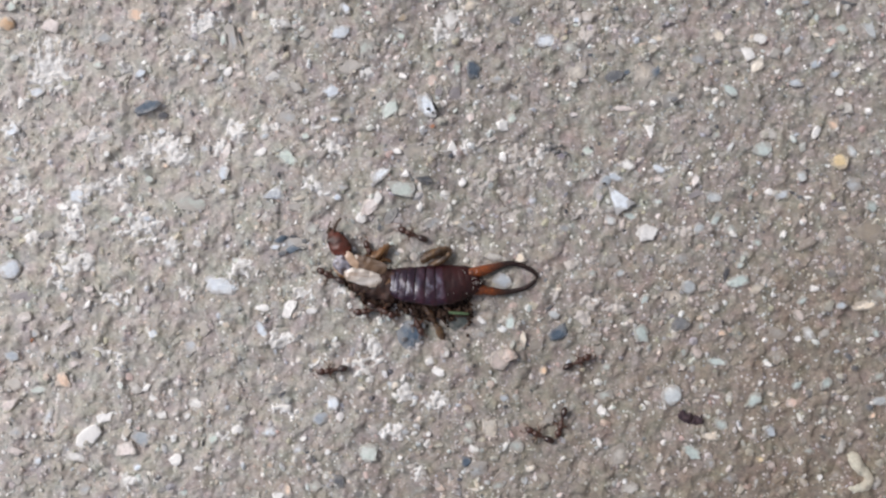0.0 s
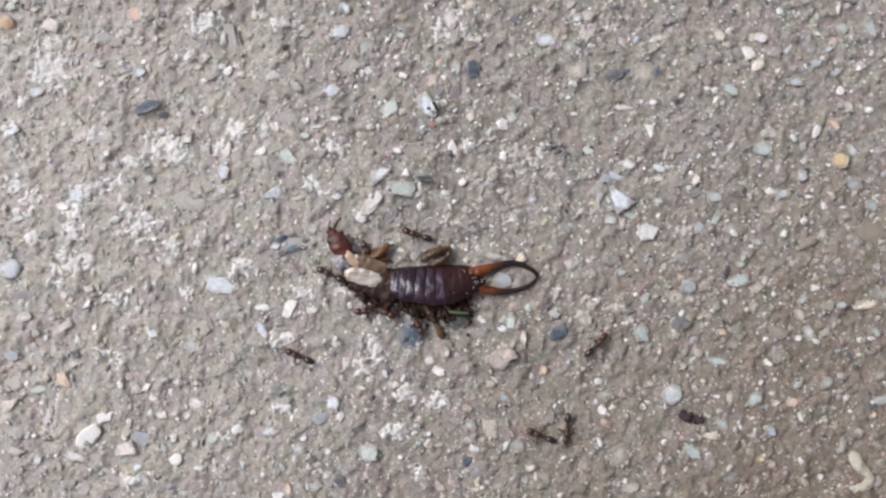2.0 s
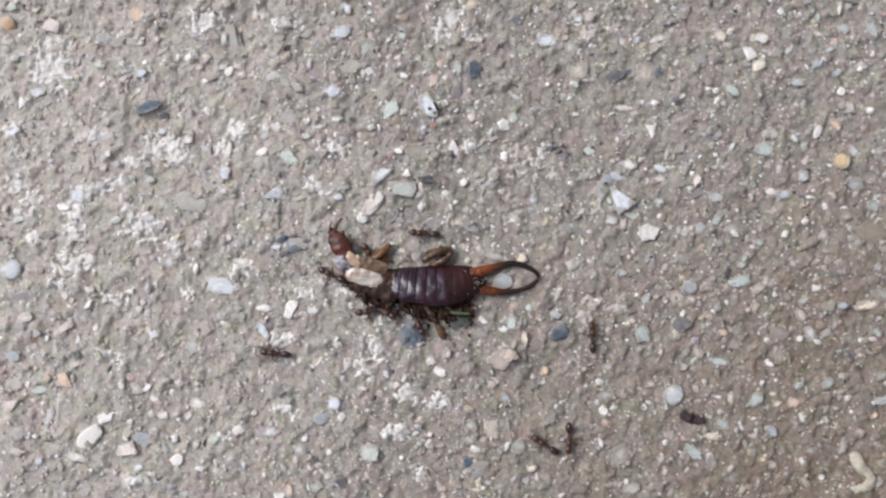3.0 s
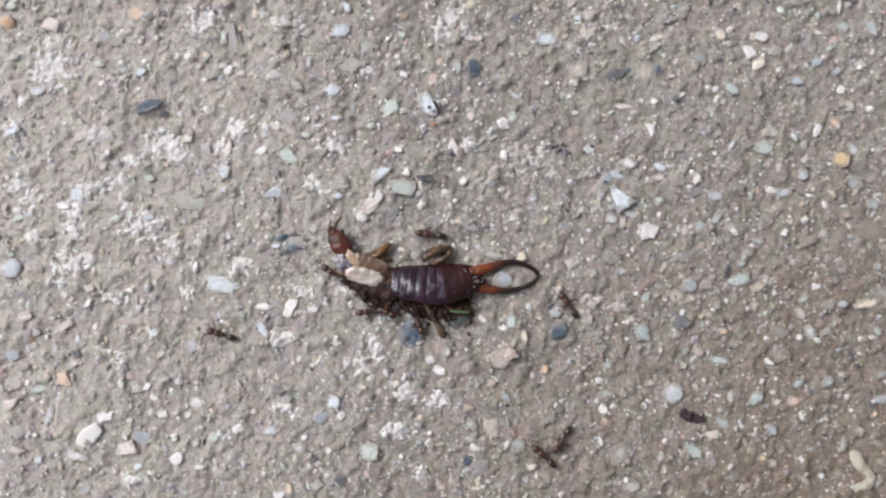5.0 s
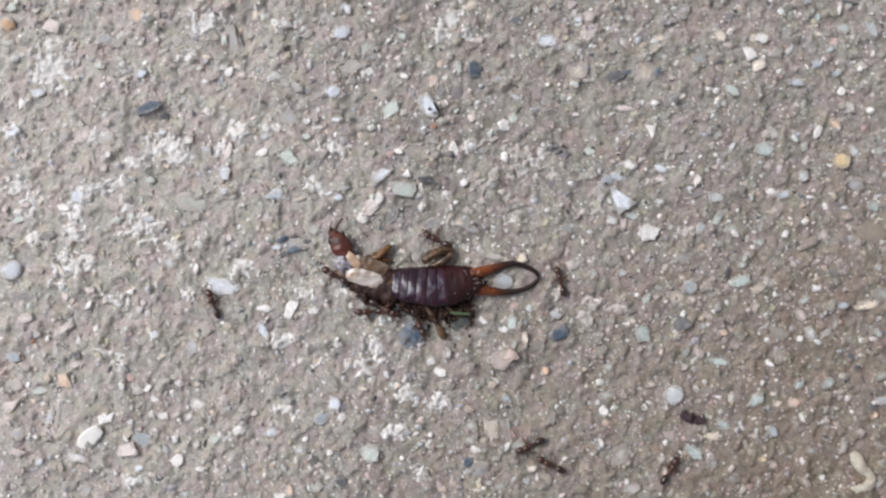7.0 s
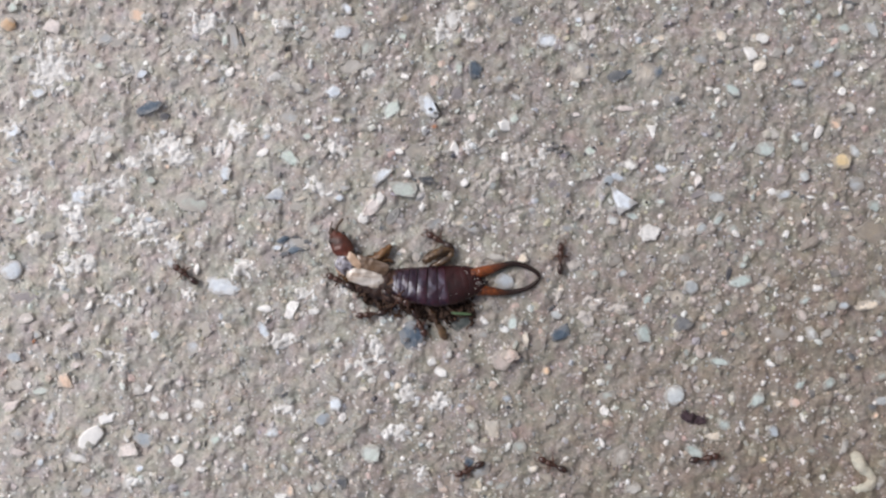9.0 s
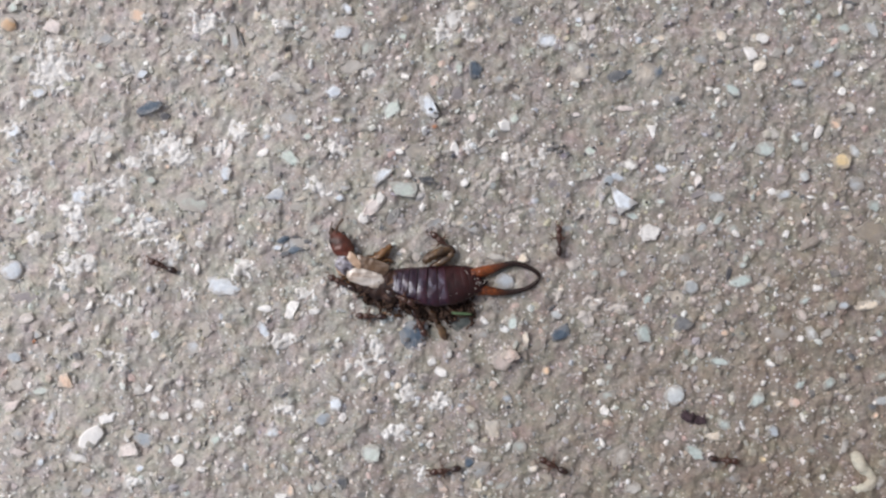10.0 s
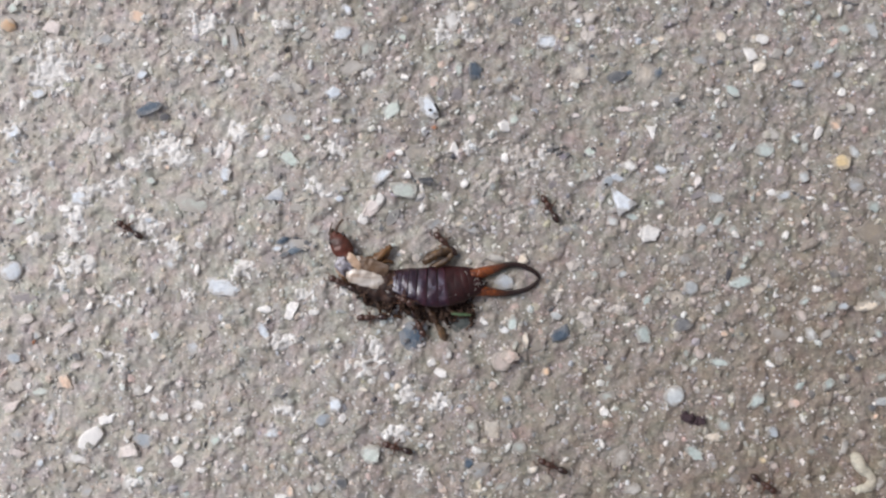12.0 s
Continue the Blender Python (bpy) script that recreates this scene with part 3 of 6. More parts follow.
# ---- unseen wall, added to block sky light from one side ----
def build_blocker():
    bm = bmesh.new()
    bmesh.ops.create_cube(bm, size=1, matrix=Matrix.Translation((0.95, 0, 1.3)) @ Matrix.Diagonal((0.25, 12, 2.7, 1)))
    me = bpy.data.meshes.new("blocker_east")
    bm.to_mesh(me)
    bm.free()
    me.materials.append(surface("grey render", (0.22, 0.20, 0.18), (0.28, 0.26, 0.23), 0.85, 6, 90, 0.3, 0.002))
    tagged(new("blocker_east", me), "unseen grey wall, added to block sky on one side", "wall", kind="structure")


build_blocker()


# ---- small helpers for things ----
def part(name, bm, material, parent, label=""):
    me = bpy.data.meshes.new(name)
    bm.normal_update()
    bm.to_mesh(me)
    bm.free()
    for f in me.polygons:
        f.use_smooth = True
    me.materials.append(material)
    ob = new(name, me)
    ob.parent = parent
    if label:
        ob["label"] = label
    return ob


def loft(stations, sides=14, origin=(0, 0, 0), flat_base=0.0, blunt=1.0):
    """A closed body of oval rings: stations of (x, y, z, half width, half height) in mm along its axis."""
    st = np.array(stations, float)
    p = st[:, :3]
    d = np.gradient(p, axis=0)
    bm = bmesh.new()
    rings = []
    for (x, y, z, w, h), t in zip(st, d):
        t = Vector(t).normalized()
        side = t.cross(Vector((0, 0, 1)))
        side = side.normalized() if side.length > 1e-6 else Vector((1, 0, 0))
        up = side.cross(t)
        ring = []
        for k in range(sides):
            q = 2 * math.pi * k / sides
            s = math.copysign(abs(math.sin(q)) ** blunt, math.sin(q))
            if s < 0:
                s *= 1 - flat_base
            v = Vector((x, y, z)) + side * (w * math.cos(q)) + up * (h * s)
            ring.append(bm.verts.new((v - Vector(origin)) * MM))
        rings.append(ring)
    for a, b in zip(rings, rings[1:]):
        for k in range(sides):
            bm.faces.new((a[k], a[(k + 1) % sides], b[(k + 1) % sides], b[k]))
    bm.faces.new(list(reversed(rings[0])))
    bm.faces.new(rings[-1])
    bmesh.ops.recalc_face_normals(bm, faces=bm.faces[:])
    return bm


def smooth_path(points, steps=4):
    """A rounded line through the points (any number of columns)."""
    p = np.array(points, float)
    q = np.vstack([2 * p[0] - p[1], p, 2 * p[-1] - p[-2]])
    out = []
    for i in range(1, len(q) - 2):
        for t in np.arange(steps) / steps:
            a, b, c, d = q[i - 1], q[i], q[i + 1], q[i + 2]
            out.append(0.5 * (2 * b + (c - a) * t + (2 * a - 5 * b + 4 * c - d) * t * t + (3 * b - a - 3 * c + d) * t ** 3))
    out.append(p[-1])
    return np.array(out)


def tube(points, sides=8, steps=4, origin=(0, 0, 0)):
    """A round limb through points of (x, y, z, radius) in mm."""
    s = smooth_path(points, steps)
    return loft([(x, y, z, max(r, 0.008), max(r, 0.008)) for x, y, z, r in s], sides, origin)


def crumple(bm, amount, size):
    """Dents and swellings of the given depth and width in mm, as dried chitin has."""
    bm.normal_update()
    for v in bm.verts:
        p = v.co / MM
        d = float(value_noise(p.x + 0.7 * p.z, p.y - 0.5 * p.z, size, 6)) + 0.6 * float(value_noise(p.x, p.y + p.z, size * 0.45, 7))
        v.co += v.normal * d * amount * MM
    return bm


def egg(cx, cy, cz, rx, ry, rz, turn=0, rings=9, sides=14, origin=(0, 0, 0), skew=0.0):
    """An oval body with rounded ends, its long axis turned by some degrees."""
    c, s = math.cos(radians(turn)), math.sin(radians(turn))
    st = []
    for i in range(rings):
        u = -math.cos(math.pi * (0.06 + 0.88 * i / (rings - 1)))
        w = math.sqrt(max(0.0, 1 - u * u)) * (1 + skew * u)
        st.append((cx + rx * u * c, cy + rx * u * s, cz, ry * w, rz * w))
    return loft(st, sides, origin)


# ---- earwig ----
def build_earwig():
    bx, by = -4.20, -2.95
    bz = float(relief(bx, by))
    o = (bx, by, 0)
    e = tagged(new("earwig"), "dead dark red-brown earwig with curved forceps, lying on concrete", "insect")
    e.location = (bx * MM, by * MM, bz * MM)
    # abdomen: overlapping glossy rings
    line = smooth_path([(-4.50, -2.90, 0.95, 1.10, 0.66), (-3.90, -2.98, 1.0, 1.36, 0.76), (-2.60, -3.12, 1.02, 1.60, 0.84), (-0.80, -3.20, 1.02, 1.74, 0.88),
                        (0.80, -3.05, 1.0, 1.68, 0.84), (2.00, -2.85, 0.95, 1.42, 0.74), (2.70, -2.76, 0.9, 1.16, 0.58)], 12)
    cuts = np.linspace(0, len(line) - 1, 13).astype(int)
    for i in range(12):
        seg = line[cuts[i]:min(cuts[i + 1] + 2, len(line))].copy()
        arch = np.sin(np.linspace(0.2, 1.9, len(seg)))
        seg[:, 3] *= 0.985 + 0.015 * arch
        swell = {1: 0.10, 2: 0.10, 4: 0.14, 5: 0.16, 6: 0.13}.get(i, 0.05)
        seg[:, 4] *= 1 - swell + swell * arch
        lip = seg[-1:].copy()
        lip[:, 3:] *= 0.98
        first = seg[:1].copy()
        first[:, 3:] *= 0.965
        ring = loft(np.vstack([first, seg, lip]), 36, o, 0.1, 0.72)
        for v in ring.verts:  # the body lies rolled a little to one side
            v.co.z -= 0.30 * (v.co.y - (seg[0, 1] - by) * MM)
        part("abdomen_ring", crumple(ring, 0.07 if i < 8 else 0.04, 1.3), tergite_mat if i < 7 else end_ring_mat, e)
    part("pygidium", egg(2.85, -2.85, 1.15, 0.42, 0.55, 0.3, 0, origin=o), end_ring_mat, e, "nearly black end plate")
    # forceps: amber at the root, dark towards the tip
    for pts in ([(2.30, -2.20, 0.85, 0.50), (3.30, -1.95, 0.85, 0.48), (4.40, -1.65, 0.8, 0.38), (5.40, -1.35, 0.72, 0.28), (6.40, -1.30, 0.66, 0.24),
                 (7.40, -1.65, 0.62, 0.22), (8.10, -2.10, 0.6, 0.19), (8.35, -2.55, 0.6, 0.1)],
                [(2.30, -3.60, 0.85, 0.46), (3.30, -3.62, 0.85, 0.44), (4.40, -3.72, 0.8, 0.36), (5.30, -3.82, 0.72, 0.28), (6.20, -3.72, 0.66, 0.24),
                 (7.20, -3.45, 0.62, 0.22), (7.90, -3.00, 0.6, 0.18), (8.30, -2.55, 0.6, 0.1)]):
        part("forceps_arm", tube(pts, 12, 5, o), forceps_mat, e, "amber forceps arm darkening to a curved tip")
    # thorax, wing cases, pronotum
    part("thorax", crumple(loft(smooth_path([(-8.30, -1.65, 0.75, 0.6, 0.4), (-7.40, -2.35, 0.8, 1.25, 0.62), (-6.10, -2.90, 0.85, 1.5, 0.7), (-4.60, -3.25, 0.9, 1.4, 0.7), (-4.00, -3.30, 0.9, 1.0, 0.5)], 10), 34, o), 0.2, 0.6), thorax_mat, e)
    for pts in ([(-8.05, -0.85, 1.42, 0.35, 0.08), (-7.70, -0.98, 1.48, 0.56, 0.11), (-6.80, -1.28, 1.56, 0.64, 0.13), (-5.80, -1.58, 1.56, 0.62, 0.12), (-5.20, -1.74, 1.5, 0.50, 0.1), (-4.98, -1.82, 1.46, 0.34, 0.06)],
                [(-8.70, -2.20, 1.36, 0.30, 0.08), (-8.35, -2.15, 1.46, 0.56, 0.12), (-7.30, -2.36, 1.58, 0.72, 0.14), (-6.20, -2.64, 1.58, 0.72, 0.13), (-5.62, -2.80, 1.5, 0.58, 0.1), (-5.44, -2.86, 1.45, 0.35, 0.06)]):
        straw = pts[0][1] < -1.5
        part("wing_case", crumple(loft(smooth_path(pts, 9), 30, o), 0.09, 1.0), tegmen_mat if straw else dusky_mat, e, "straw-coloured glossy wing case" if straw else "dusky grey-brown glossy wing case")
    part("wing_tip", loft(smooth_path([(-5.40, -2.85, 1.4, 0.5, 0.12), (-4.80, -3.05, 1.42, 0.5, 0.14), (-4.20, -3.25, 1.5, 0.25, 0.1)], 4), 14, o), leg_mat, e)
    pro = part("pronotum", crumple(egg(-8.70, -1.25, 1.3, 0.95, 0.92, 0.3, -48, rings=16, sides=28, origin=o), 0.12, 0.7), pronotum_mat, e, "grey-brown shiny neck shield")
    part("pronotum_rim", crumple(loft(smooth_path([(-8.90, -0.10, 1.3, 0.1, 0.06), (-8.50, -0.40, 1.45, 0.32, 0.09), (-8.05, -0.85, 1.55, 0.40, 0.1), (-7.65, -1.35, 1.6, 0.34, 0.09), (-7.45, -1.70, 1.6, 0.1, 0.05)], 8), 20, o), 0.05, 0.8), pale_mat, pro, "pale tan rim")
    part("pronotum_rim", loft(smooth_path([(-9.45, -0.85, 1.15, 0.06, 0.05), (-9.55, -1.35, 1.2, 0.12, 0.06), (-9.30, -1.95, 1.25, 0.14, 0.06), (-8.80, -2.25, 1.3, 0.08, 0.05)], 4), 10, o), pale_mat, pro, "pale tan rim")
    # head
    part("head", crumple(loft(smooth_path([(-8.25, -0.70, 1.0, 0.4, 0.4), (-8.60, -0.30, 1.05, 0.78, 0.55), (-9.05, 0.30, 1.05, 0.9, 0.6), (-9.45, 0.90, 0.95, 0.78, 0.5), (-9.75, 1.35, 0.8, 0.45, 0.32), (-9.90, 1.60, 0.75, 0.22, 0.2)], 6), 26, o), 0.08, 0.7), head_mat, e, "red-brown head")
    for x, y in ((-10.05, 0.70), (-8.90, 1.40)):
        part("eye", egg(x, y, 1.1, 0.22, 0.17, 0.17, -60, origin=o), eye_mat, e)
    part("mandible", egg(-10.05, 1.60, 0.6, 0.35, 0.2, 0.15, 60, origin=o), leg_dark_mat, e)
    part("antenna", tube([(-9.60, 1.40, 0.95, 0.15), (-9.50, 1.85, 1.1, 0.12), (-9.30, 2.25, 1.2, 0.11), (-8.95, 2.70, 1.1, 0.10)], 8, 4, o), leg_dark_mat, e)
    part("antenna", tube([(-9.90, 1.45, 0.9, 0.11), (-10.05, 1.80, 1.0, 0.08), (-10.00, 2.15, 1.0, 0.06), (-9.85, 2.45, 0.9, 0.05)], 8, 4, o), leg_dark_mat, e)
    # legs
    def leg(points_femur, points_shin, mf=leg_mat, ms=leg_mat):
        f = part("leg", crumple(tube(points_femur, 14, 8, o), 0.15, 0.45), mf, e, "amber folded leg")
        part("shin", crumple(tube(points_shin, 10, 6, o), 0.10, 0.45), ms, f)

    leg([(-6.90, -1.35, 0.8, 0.25), (-5.80, -0.55, 0.9, 0.34), (-4.75, 0.35, 0.7, 0.26)], [(-4.75, 0.35, 0.7, 0.2), (-5.05, -0.30, 0.75, 0.17), (-5.45, -1.05, 0.6, 0.12)])
    leg([(-7.20, -1.05, 0.8, 0.25), (-6.60, -0.85, 0.8, 0.28), (-5.80, -1.05, 0.7, 0.22)], [(-5.80, -1.05, 0.7, 0.18), (-5.10, -0.95, 0.6, 0.15), (-4.60, -1.05, 0.5, 0.1)])
    leg([(-1.75, -1.25, 0.75, 0.20), (-1.60, -0.85, 0.85, 0.34), (-0.80, -0.36, 0.8, 0.40), (0.10, -0.04, 0.7, 0.32), (0.60, 0.00, 0.6, 0.20)], [(0.60, 0.00, 0.6, 0.20), (0.50, -0.45, 0.62, 0.25), (0.0, -0.92, 0.66, 0.32), (-0.75, -1.30, 0.6, 0.24), (-1.35, -1.55, 0.5, 0.12)], olive_leg_mat, olive_leg_mat)
    leg([(-8.50, -1.55, 0.75, 0.18), (-9.15, -1.95, 0.85, 0.27), (-8.75, -2.70, 0.8, 0.22)], [(-8.75, -2.70, 0.8, 0.18), (-8.20, -3.05, 0.7, 0.17), (-7.60, -3.30, 0.5, 0.12)])
    leg([(-6.70, -3.55, 0.6, 0.26), (-6.10, -4.45, 0.6, 0.3), (-5.60, -5.55, 0.4, 0.22)], [(-5.60, -5.55, 0.4, 0.18), (-4.70, -5.85, 0.4, 0.16), (-3.80, -5.95, 0.3, 0.12)], leg_dark_mat, leg_mat)
    leg([(-1.80, -4.95, 0.6, 0.26), (-1.20, -5.65, 0.6, 0.28), (-0.70, -6.55, 0.5, 0.24)], [(-0.70, -6.55, 0.5, 0.2), (-0.35, -7.15, 0.4, 0.34), (-0.05, -7.80, 0.35, 0.3), (0.20, -7.45, 0.3, 0.12)], leg_dark_mat, olive_leg_mat)
    leg([(0.05, -4.95, 0.6, 0.24), (1.10, -5.75, 0.5, 0.24), (2.20, -5.85, 0.45, 0.18)], [(2.20, -5.85, 0.45, 0.17), (2.35, -6.45, 0.4, 0.14), (1.80, -7.05, 0.25, 0.09)], leg_dark_mat, leg_dark_mat)
    rs = np.random.RandomState(77)
    c = np.vstack([
        np.stack([rs.normal(2.5, 0.35, 34), rs.normal(-2.85, 0.6, 34)], -1),
        np.stack([rs.uniform(-4.2, 2.0, 18), rs.uniform(-4.4, -1.8, 18)], -1)])
    bm = bmesh.new()
    for x, y in c:
        rise = 0.70 if x > 1.6 else 0.88
        h = 0.98 + rise * math.sqrt(max(0.05, 1 - ((y + 3.3) / 1.85) ** 2)) - 0.32 * (y + 3.3)
        m = Matrix.Translation(((x - bx) * MM, (y - by) * MM, h * MM)) @ Matrix.Diagonal((1, rs.uniform(0.5, 1), 0.5, 1))
        bmesh.ops.create_icosphere(bm, subdivisions=1, radius=rs.uniform(0.02, 0.05) * MM, matrix=m)
    tagged(part("dust", bm, dust_mat, e, "pale dust specks"), kind="stuff")
    for k in range(7):  # shreds of old web on the end of the abdomen
        x, y, a = rs.uniform(1.7, 3.4), rs.uniform(-3.3, -2.1), rs.uniform(0, 6.28)
        pts = [(x + 0.13 * i * math.cos(a + 0.4 * i * (-1) ** k), y + 0.13 * i * math.sin(a + 0.4 * i * (-1) ** k), 1.60 + 0.05 * (i % 2) - 0.14 * (y + 2.9), 0.018) for i in range(4)]
        part("web_shred", tube(pts, 6, 4, o), dust_mat, e, "whitish shred of web")
    bm = bmesh.new()
    for k in range(170):
        u = rs.rand()
        x = -8.6 + 11.2 * u + rs.normal(0, 0.25)
        y = -3.3 - 2.2 * min(1, u * 2.2) + rs.normal(0, 0.35)
        r = rs.uniform(0.05, 0.18)
        z = float(relief(x, y)) - bz + r * 0.4 + rs.uniform(0, 0.25)
        m = Matrix.Translation(((x - bx) * MM, (y - by) * MM, z * MM)) @ Euler((rs.rand() * 3, rs.rand() * 3, rs.rand() * 3)).to_matrix().to_4x4()
        bmesh.ops.create_icosphere(bm, subdivisions=1, radius=r * MM, matrix=m @ Matrix.Diagonal((1.6, 0.8, 0.6, 1)))
    # torn flakes; those past 260 also stand in for shade below the abdomen
    for k in range(480):
        u = rs.rand() if k < 260 else rs.uniform(0.60, 1.08)
        x, y = -8.4 + 10.2 * u + rs.normal(0, 0.3), -3.0 - 2.25 * min(1, 1.7 * u) + rs.normal(0, 0.38 if k < 260 else 0.70)
        r = rs.uniform(0.08, 0.30) * (1.2 - 0.45 * u)
        z = float(relief(x, y)) - bz + r * 0.3 + rs.uniform(0, 0.5)
        m = Matrix.Translation(((x - bx) * MM, (y - by) * MM, z * MM)) @ Euler((rs.normal(0, 0.5), rs.normal(0, 0.5), rs.rand() * 3)).to_matrix().to_4x4()
        flake = bmesh.ops.create_icosphere(bm, subdivisions=1, radius=r * MM, matrix=m @ Matrix.Diagonal((1.9, 1.0, 0.4, 1)))
        for v in flake["verts"]:
            v.co += Vector(rs.normal(0, 0.30, 3)) * r * MM
    tagged(part("crumb", bm, crumb_mat, e, "dark brown torn crumb heap, filling in shade under the body"), kind="stuff")
    return e


# ---- ants ----
ANT_LEGS = (
    (0.46, 1, 38), (0.46, -1, -38), (0.26, 1, 2), (0.26, -1, -2), (0.06, 1, -36), (0.06, -1, 36))


def build_ant():
    a = tagged(new("ant"), "small dark reddish-brown ant on concrete", "insect")
    part("head", egg(1.03, 0, 0.44, 0.37, 0.32, 0.24, 180, skew=0.12), ant_head_mat, a)
    part("thorax", loft(smooth_path([(0.78, 0, 0.46, 0.12, 0.1), (0.62, 0, 0.5, 0.25, 0.22), (0.42, 0, 0.54, 0.27, 0.25), (0.2, 0, 0.48, 0.22, 0.19),
                                     (0.0, 0, 0.46, 0.22, 0.20), (-0.16, 0, 0.38, 0.12, 0.1)], 4), 14), ant_red, a)
    part("waist", loft(smooth_path([(-0.12, 0, 0.36, 0.09, 0.08), (-0.25, 0, 0.46, 0.15, 0.14), (-0.34, 0, 0.38, 0.10, 0.09), (-0.43, 0, 0.43, 0.15, 0.13), (-0.52, 0, 0.4, 0.10, 0.09)], 4), 12), ant_red, a)
    part("gaster", egg(-0.9, 0, 0.46, 0.50, 0.31, 0.30, 0, skew=0.1), ant_dark, a, "dark shiny gaster")
    for s in (1, -1):
        part("antenna", tube([(1.25, 0.12 * s, 0.5, 0.035), (1.42, 0.36 * s, 0.6, 0.03), (1.62, 0.34 * s, 0.42, 0.035), (1.78, 0.26 * s, 0.25, 0.045)], 6, 3), ant_leg_mat, a)
        part("jaw", egg(1.38, 0.08 * s, 0.36, 0.12, 0.06, 0.05, -25 * s, 5, 8), ant_leg_mat, a)
    for x, s, turn in ANT_LEGS:
        reach = 1.0 if abs(turn) > 10 else 0.85
        leg = part("leg", tube([(0, 0.02, 0.0, 0.045), (0, 0.28 * reach, 0.16, 0.04), (0, 0.48 * reach, 0.14, 0.032), (0, 0.72 * reach, -0.18, 0.024), (0.02, 0.95 * reach, -0.4, 0.016)], 6, 3), ant_leg_mat, a)
        leg.location = (x * MM, 0.14 * s * MM, 0.42 * MM)
        leg.rotation_euler = (0, 0, radians(turn + (0 if s > 0 else 180)))
    return a


# ---- scraps ----
def build_scrap():
    x, y = 21.80, -14.90
    s = tagged(new("husk_fragment"), "dark purple-brown dry insect fragment lying on concrete", "debris")
    s.location = (x * MM, y * MM, (float(relief(x, y)) + 0.1) * MM)
    o = (x, y, 0)
    part("shell", crumple(loft(smooth_path([(20.85, -14.45, 0.22, 0.2, 0.1), (21.10, -14.65, 0.3, 0.46, 0.2), (21.40, -14.85, 0.3, 0.40, 0.24), (21.70, -14.95, 0.26, 0.48, 0.2), (22.10, -15.05, 0.28, 0.36, 0.2), (22.45, -15.10, 0.24, 0.42, 0.16), (22.80, -15.15, 0.2, 0.28, 0.1)], 8), 18, o), 0.22, 0.5), scrap_mat, s)
    part("spur", tube([(22.60, -15.15, 0.25, 0.12), (22.75, -14.85, 0.35, 0.1), (22.75, -14.55, 0.35, 0.05)], 8, 3, o), scrap_mat, s)
    part("spur", tube([(21.00, -14.65, 0.25, 0.14), (21.05, -14.35, 0.35, 0.1), (21.20, -14.15, 0.3, 0.05)], 8, 3, o), scrap_mat, s)


def build_husk():
    x, y = 36.80, -19.45
    z = float(relief(x, y))
    h = loft(smooth_path([(36.05, -18.05, 0.2, 0.25, 0.15), (36.20, -18.35, 0.35, 0.55, 0.3), (36.50, -18.90, 0.4, 0.58, 0.36), (37.00, -19.45, 0.42, 0.46, 0.34), (37.52, -20.00, 0.42, 0.42, 0.32), (37.62, -20.55, 0.4, 0.44, 0.3),
                          (37.10, -21.00, 0.36, 0.40, 0.28), (36.40, -21.22, 0.3, 0.34, 0.22), (35.80, -21.55, 0.2, 0.46, 0.16), (35.20, -21.90, 0.08, 0.40, 0.1), (34.95, -22.05, 0.0, 0.2, 0.06)], 8), 20, (x, y, 0))
    ob = part("curled_husk", crumple(h, 0.12, 0.8), husk_mat, None)
    ob.location = (x * MM, y * MM, (z - 0.12) * MM)
    tagged(ob, "curled cream-coloured dry husk on concrete", "debris")


def build_blade():
    x, y = 1.40, -5.60
    z = float(relief(x, y))
    ob = part("grass_blade", loft(smooth_path([(0.50, -5.55, 0.85, 0.08, 0.03), (1.00, -5.60, 0.9, 0.13, 0.05), (1.70, -5.65, 0.85, 0.13, 0.05), (2.30, -5.70, 0.8, 0.06, 0.03)], 4), 8, (x, y, 0)), grass_mat, None)
    ob.location = (x * MM, y * MM, z * MM)
    tagged(ob, "short bit of green grass blade beside the earwig", "debris")


build_earwig()
ant = build_ant()
ants = [ant] + [copy_thing(ant, pose(0, 0, 0)) for _ in range(10)]
for ob in ants:
    ob["group"] = "ants round the earwig"
ants[0]["label"] = "dark brown ant tugging at the earwig's amber hind leg"
for i in (1, 2, 3, 5):
    ants[i]["label"] = "dark reddish-brown ant walking over the concrete"
ants[4]["label"] = "dark reddish-brown ant resting on the concrete"
ants[6]["label"] = "dark brown ant clinging to the earwig's thorax"
ants[7]["label"] = "dark brown ant crouching beside the earwig's thorax"
ants[8]["label"] = "dark brown ant under the earwig's abdomen"
ants[9]["label"] = "dark brown ant climbing onto the earwig's abdomen"
ants[10]["label"] = "dark brown ant creeping under the earwig's wing cases"
build_scrap()
build_husk()
build_blade()

# ---- stones in the slab ----
stone(-38.60, 19.85, 1.40, 1.40, 0, "orange", corners=8)
stone(-34.70, 19.80, 1.70, 1.30, 0, "pink", corners=4, rise=1.4)
stone(-27.05, 20.65, 1.50, 1.30, 0, "peach", corners=8)
# shade in a gap, put in as a dark stone
pebble(-37.10, 21.45, 0.60, 0.40, 80, "dark")
stone(-38.20, 21.45, 0.90, 0.80, 0, "palegreen")
pebble(-36.20, 21.15, 1.10, 0.50, 10, "cream", dusty=True)
# a shadowed hollow, coloured as a grey stone
stone(-28.80, 18.30, 1.40, 0.70, 25, "grey", dusty=True)
stone(-29.95, 18.65, 2.00, 1.20, 0, "bluegrey", dusty=True)
pebble(-25.45, 18.50, 0.60, 0.60, 0, "pale")
stone(-26.70, 15.55, 1.00, 0.70, 25, "bluewhite", corners=4)
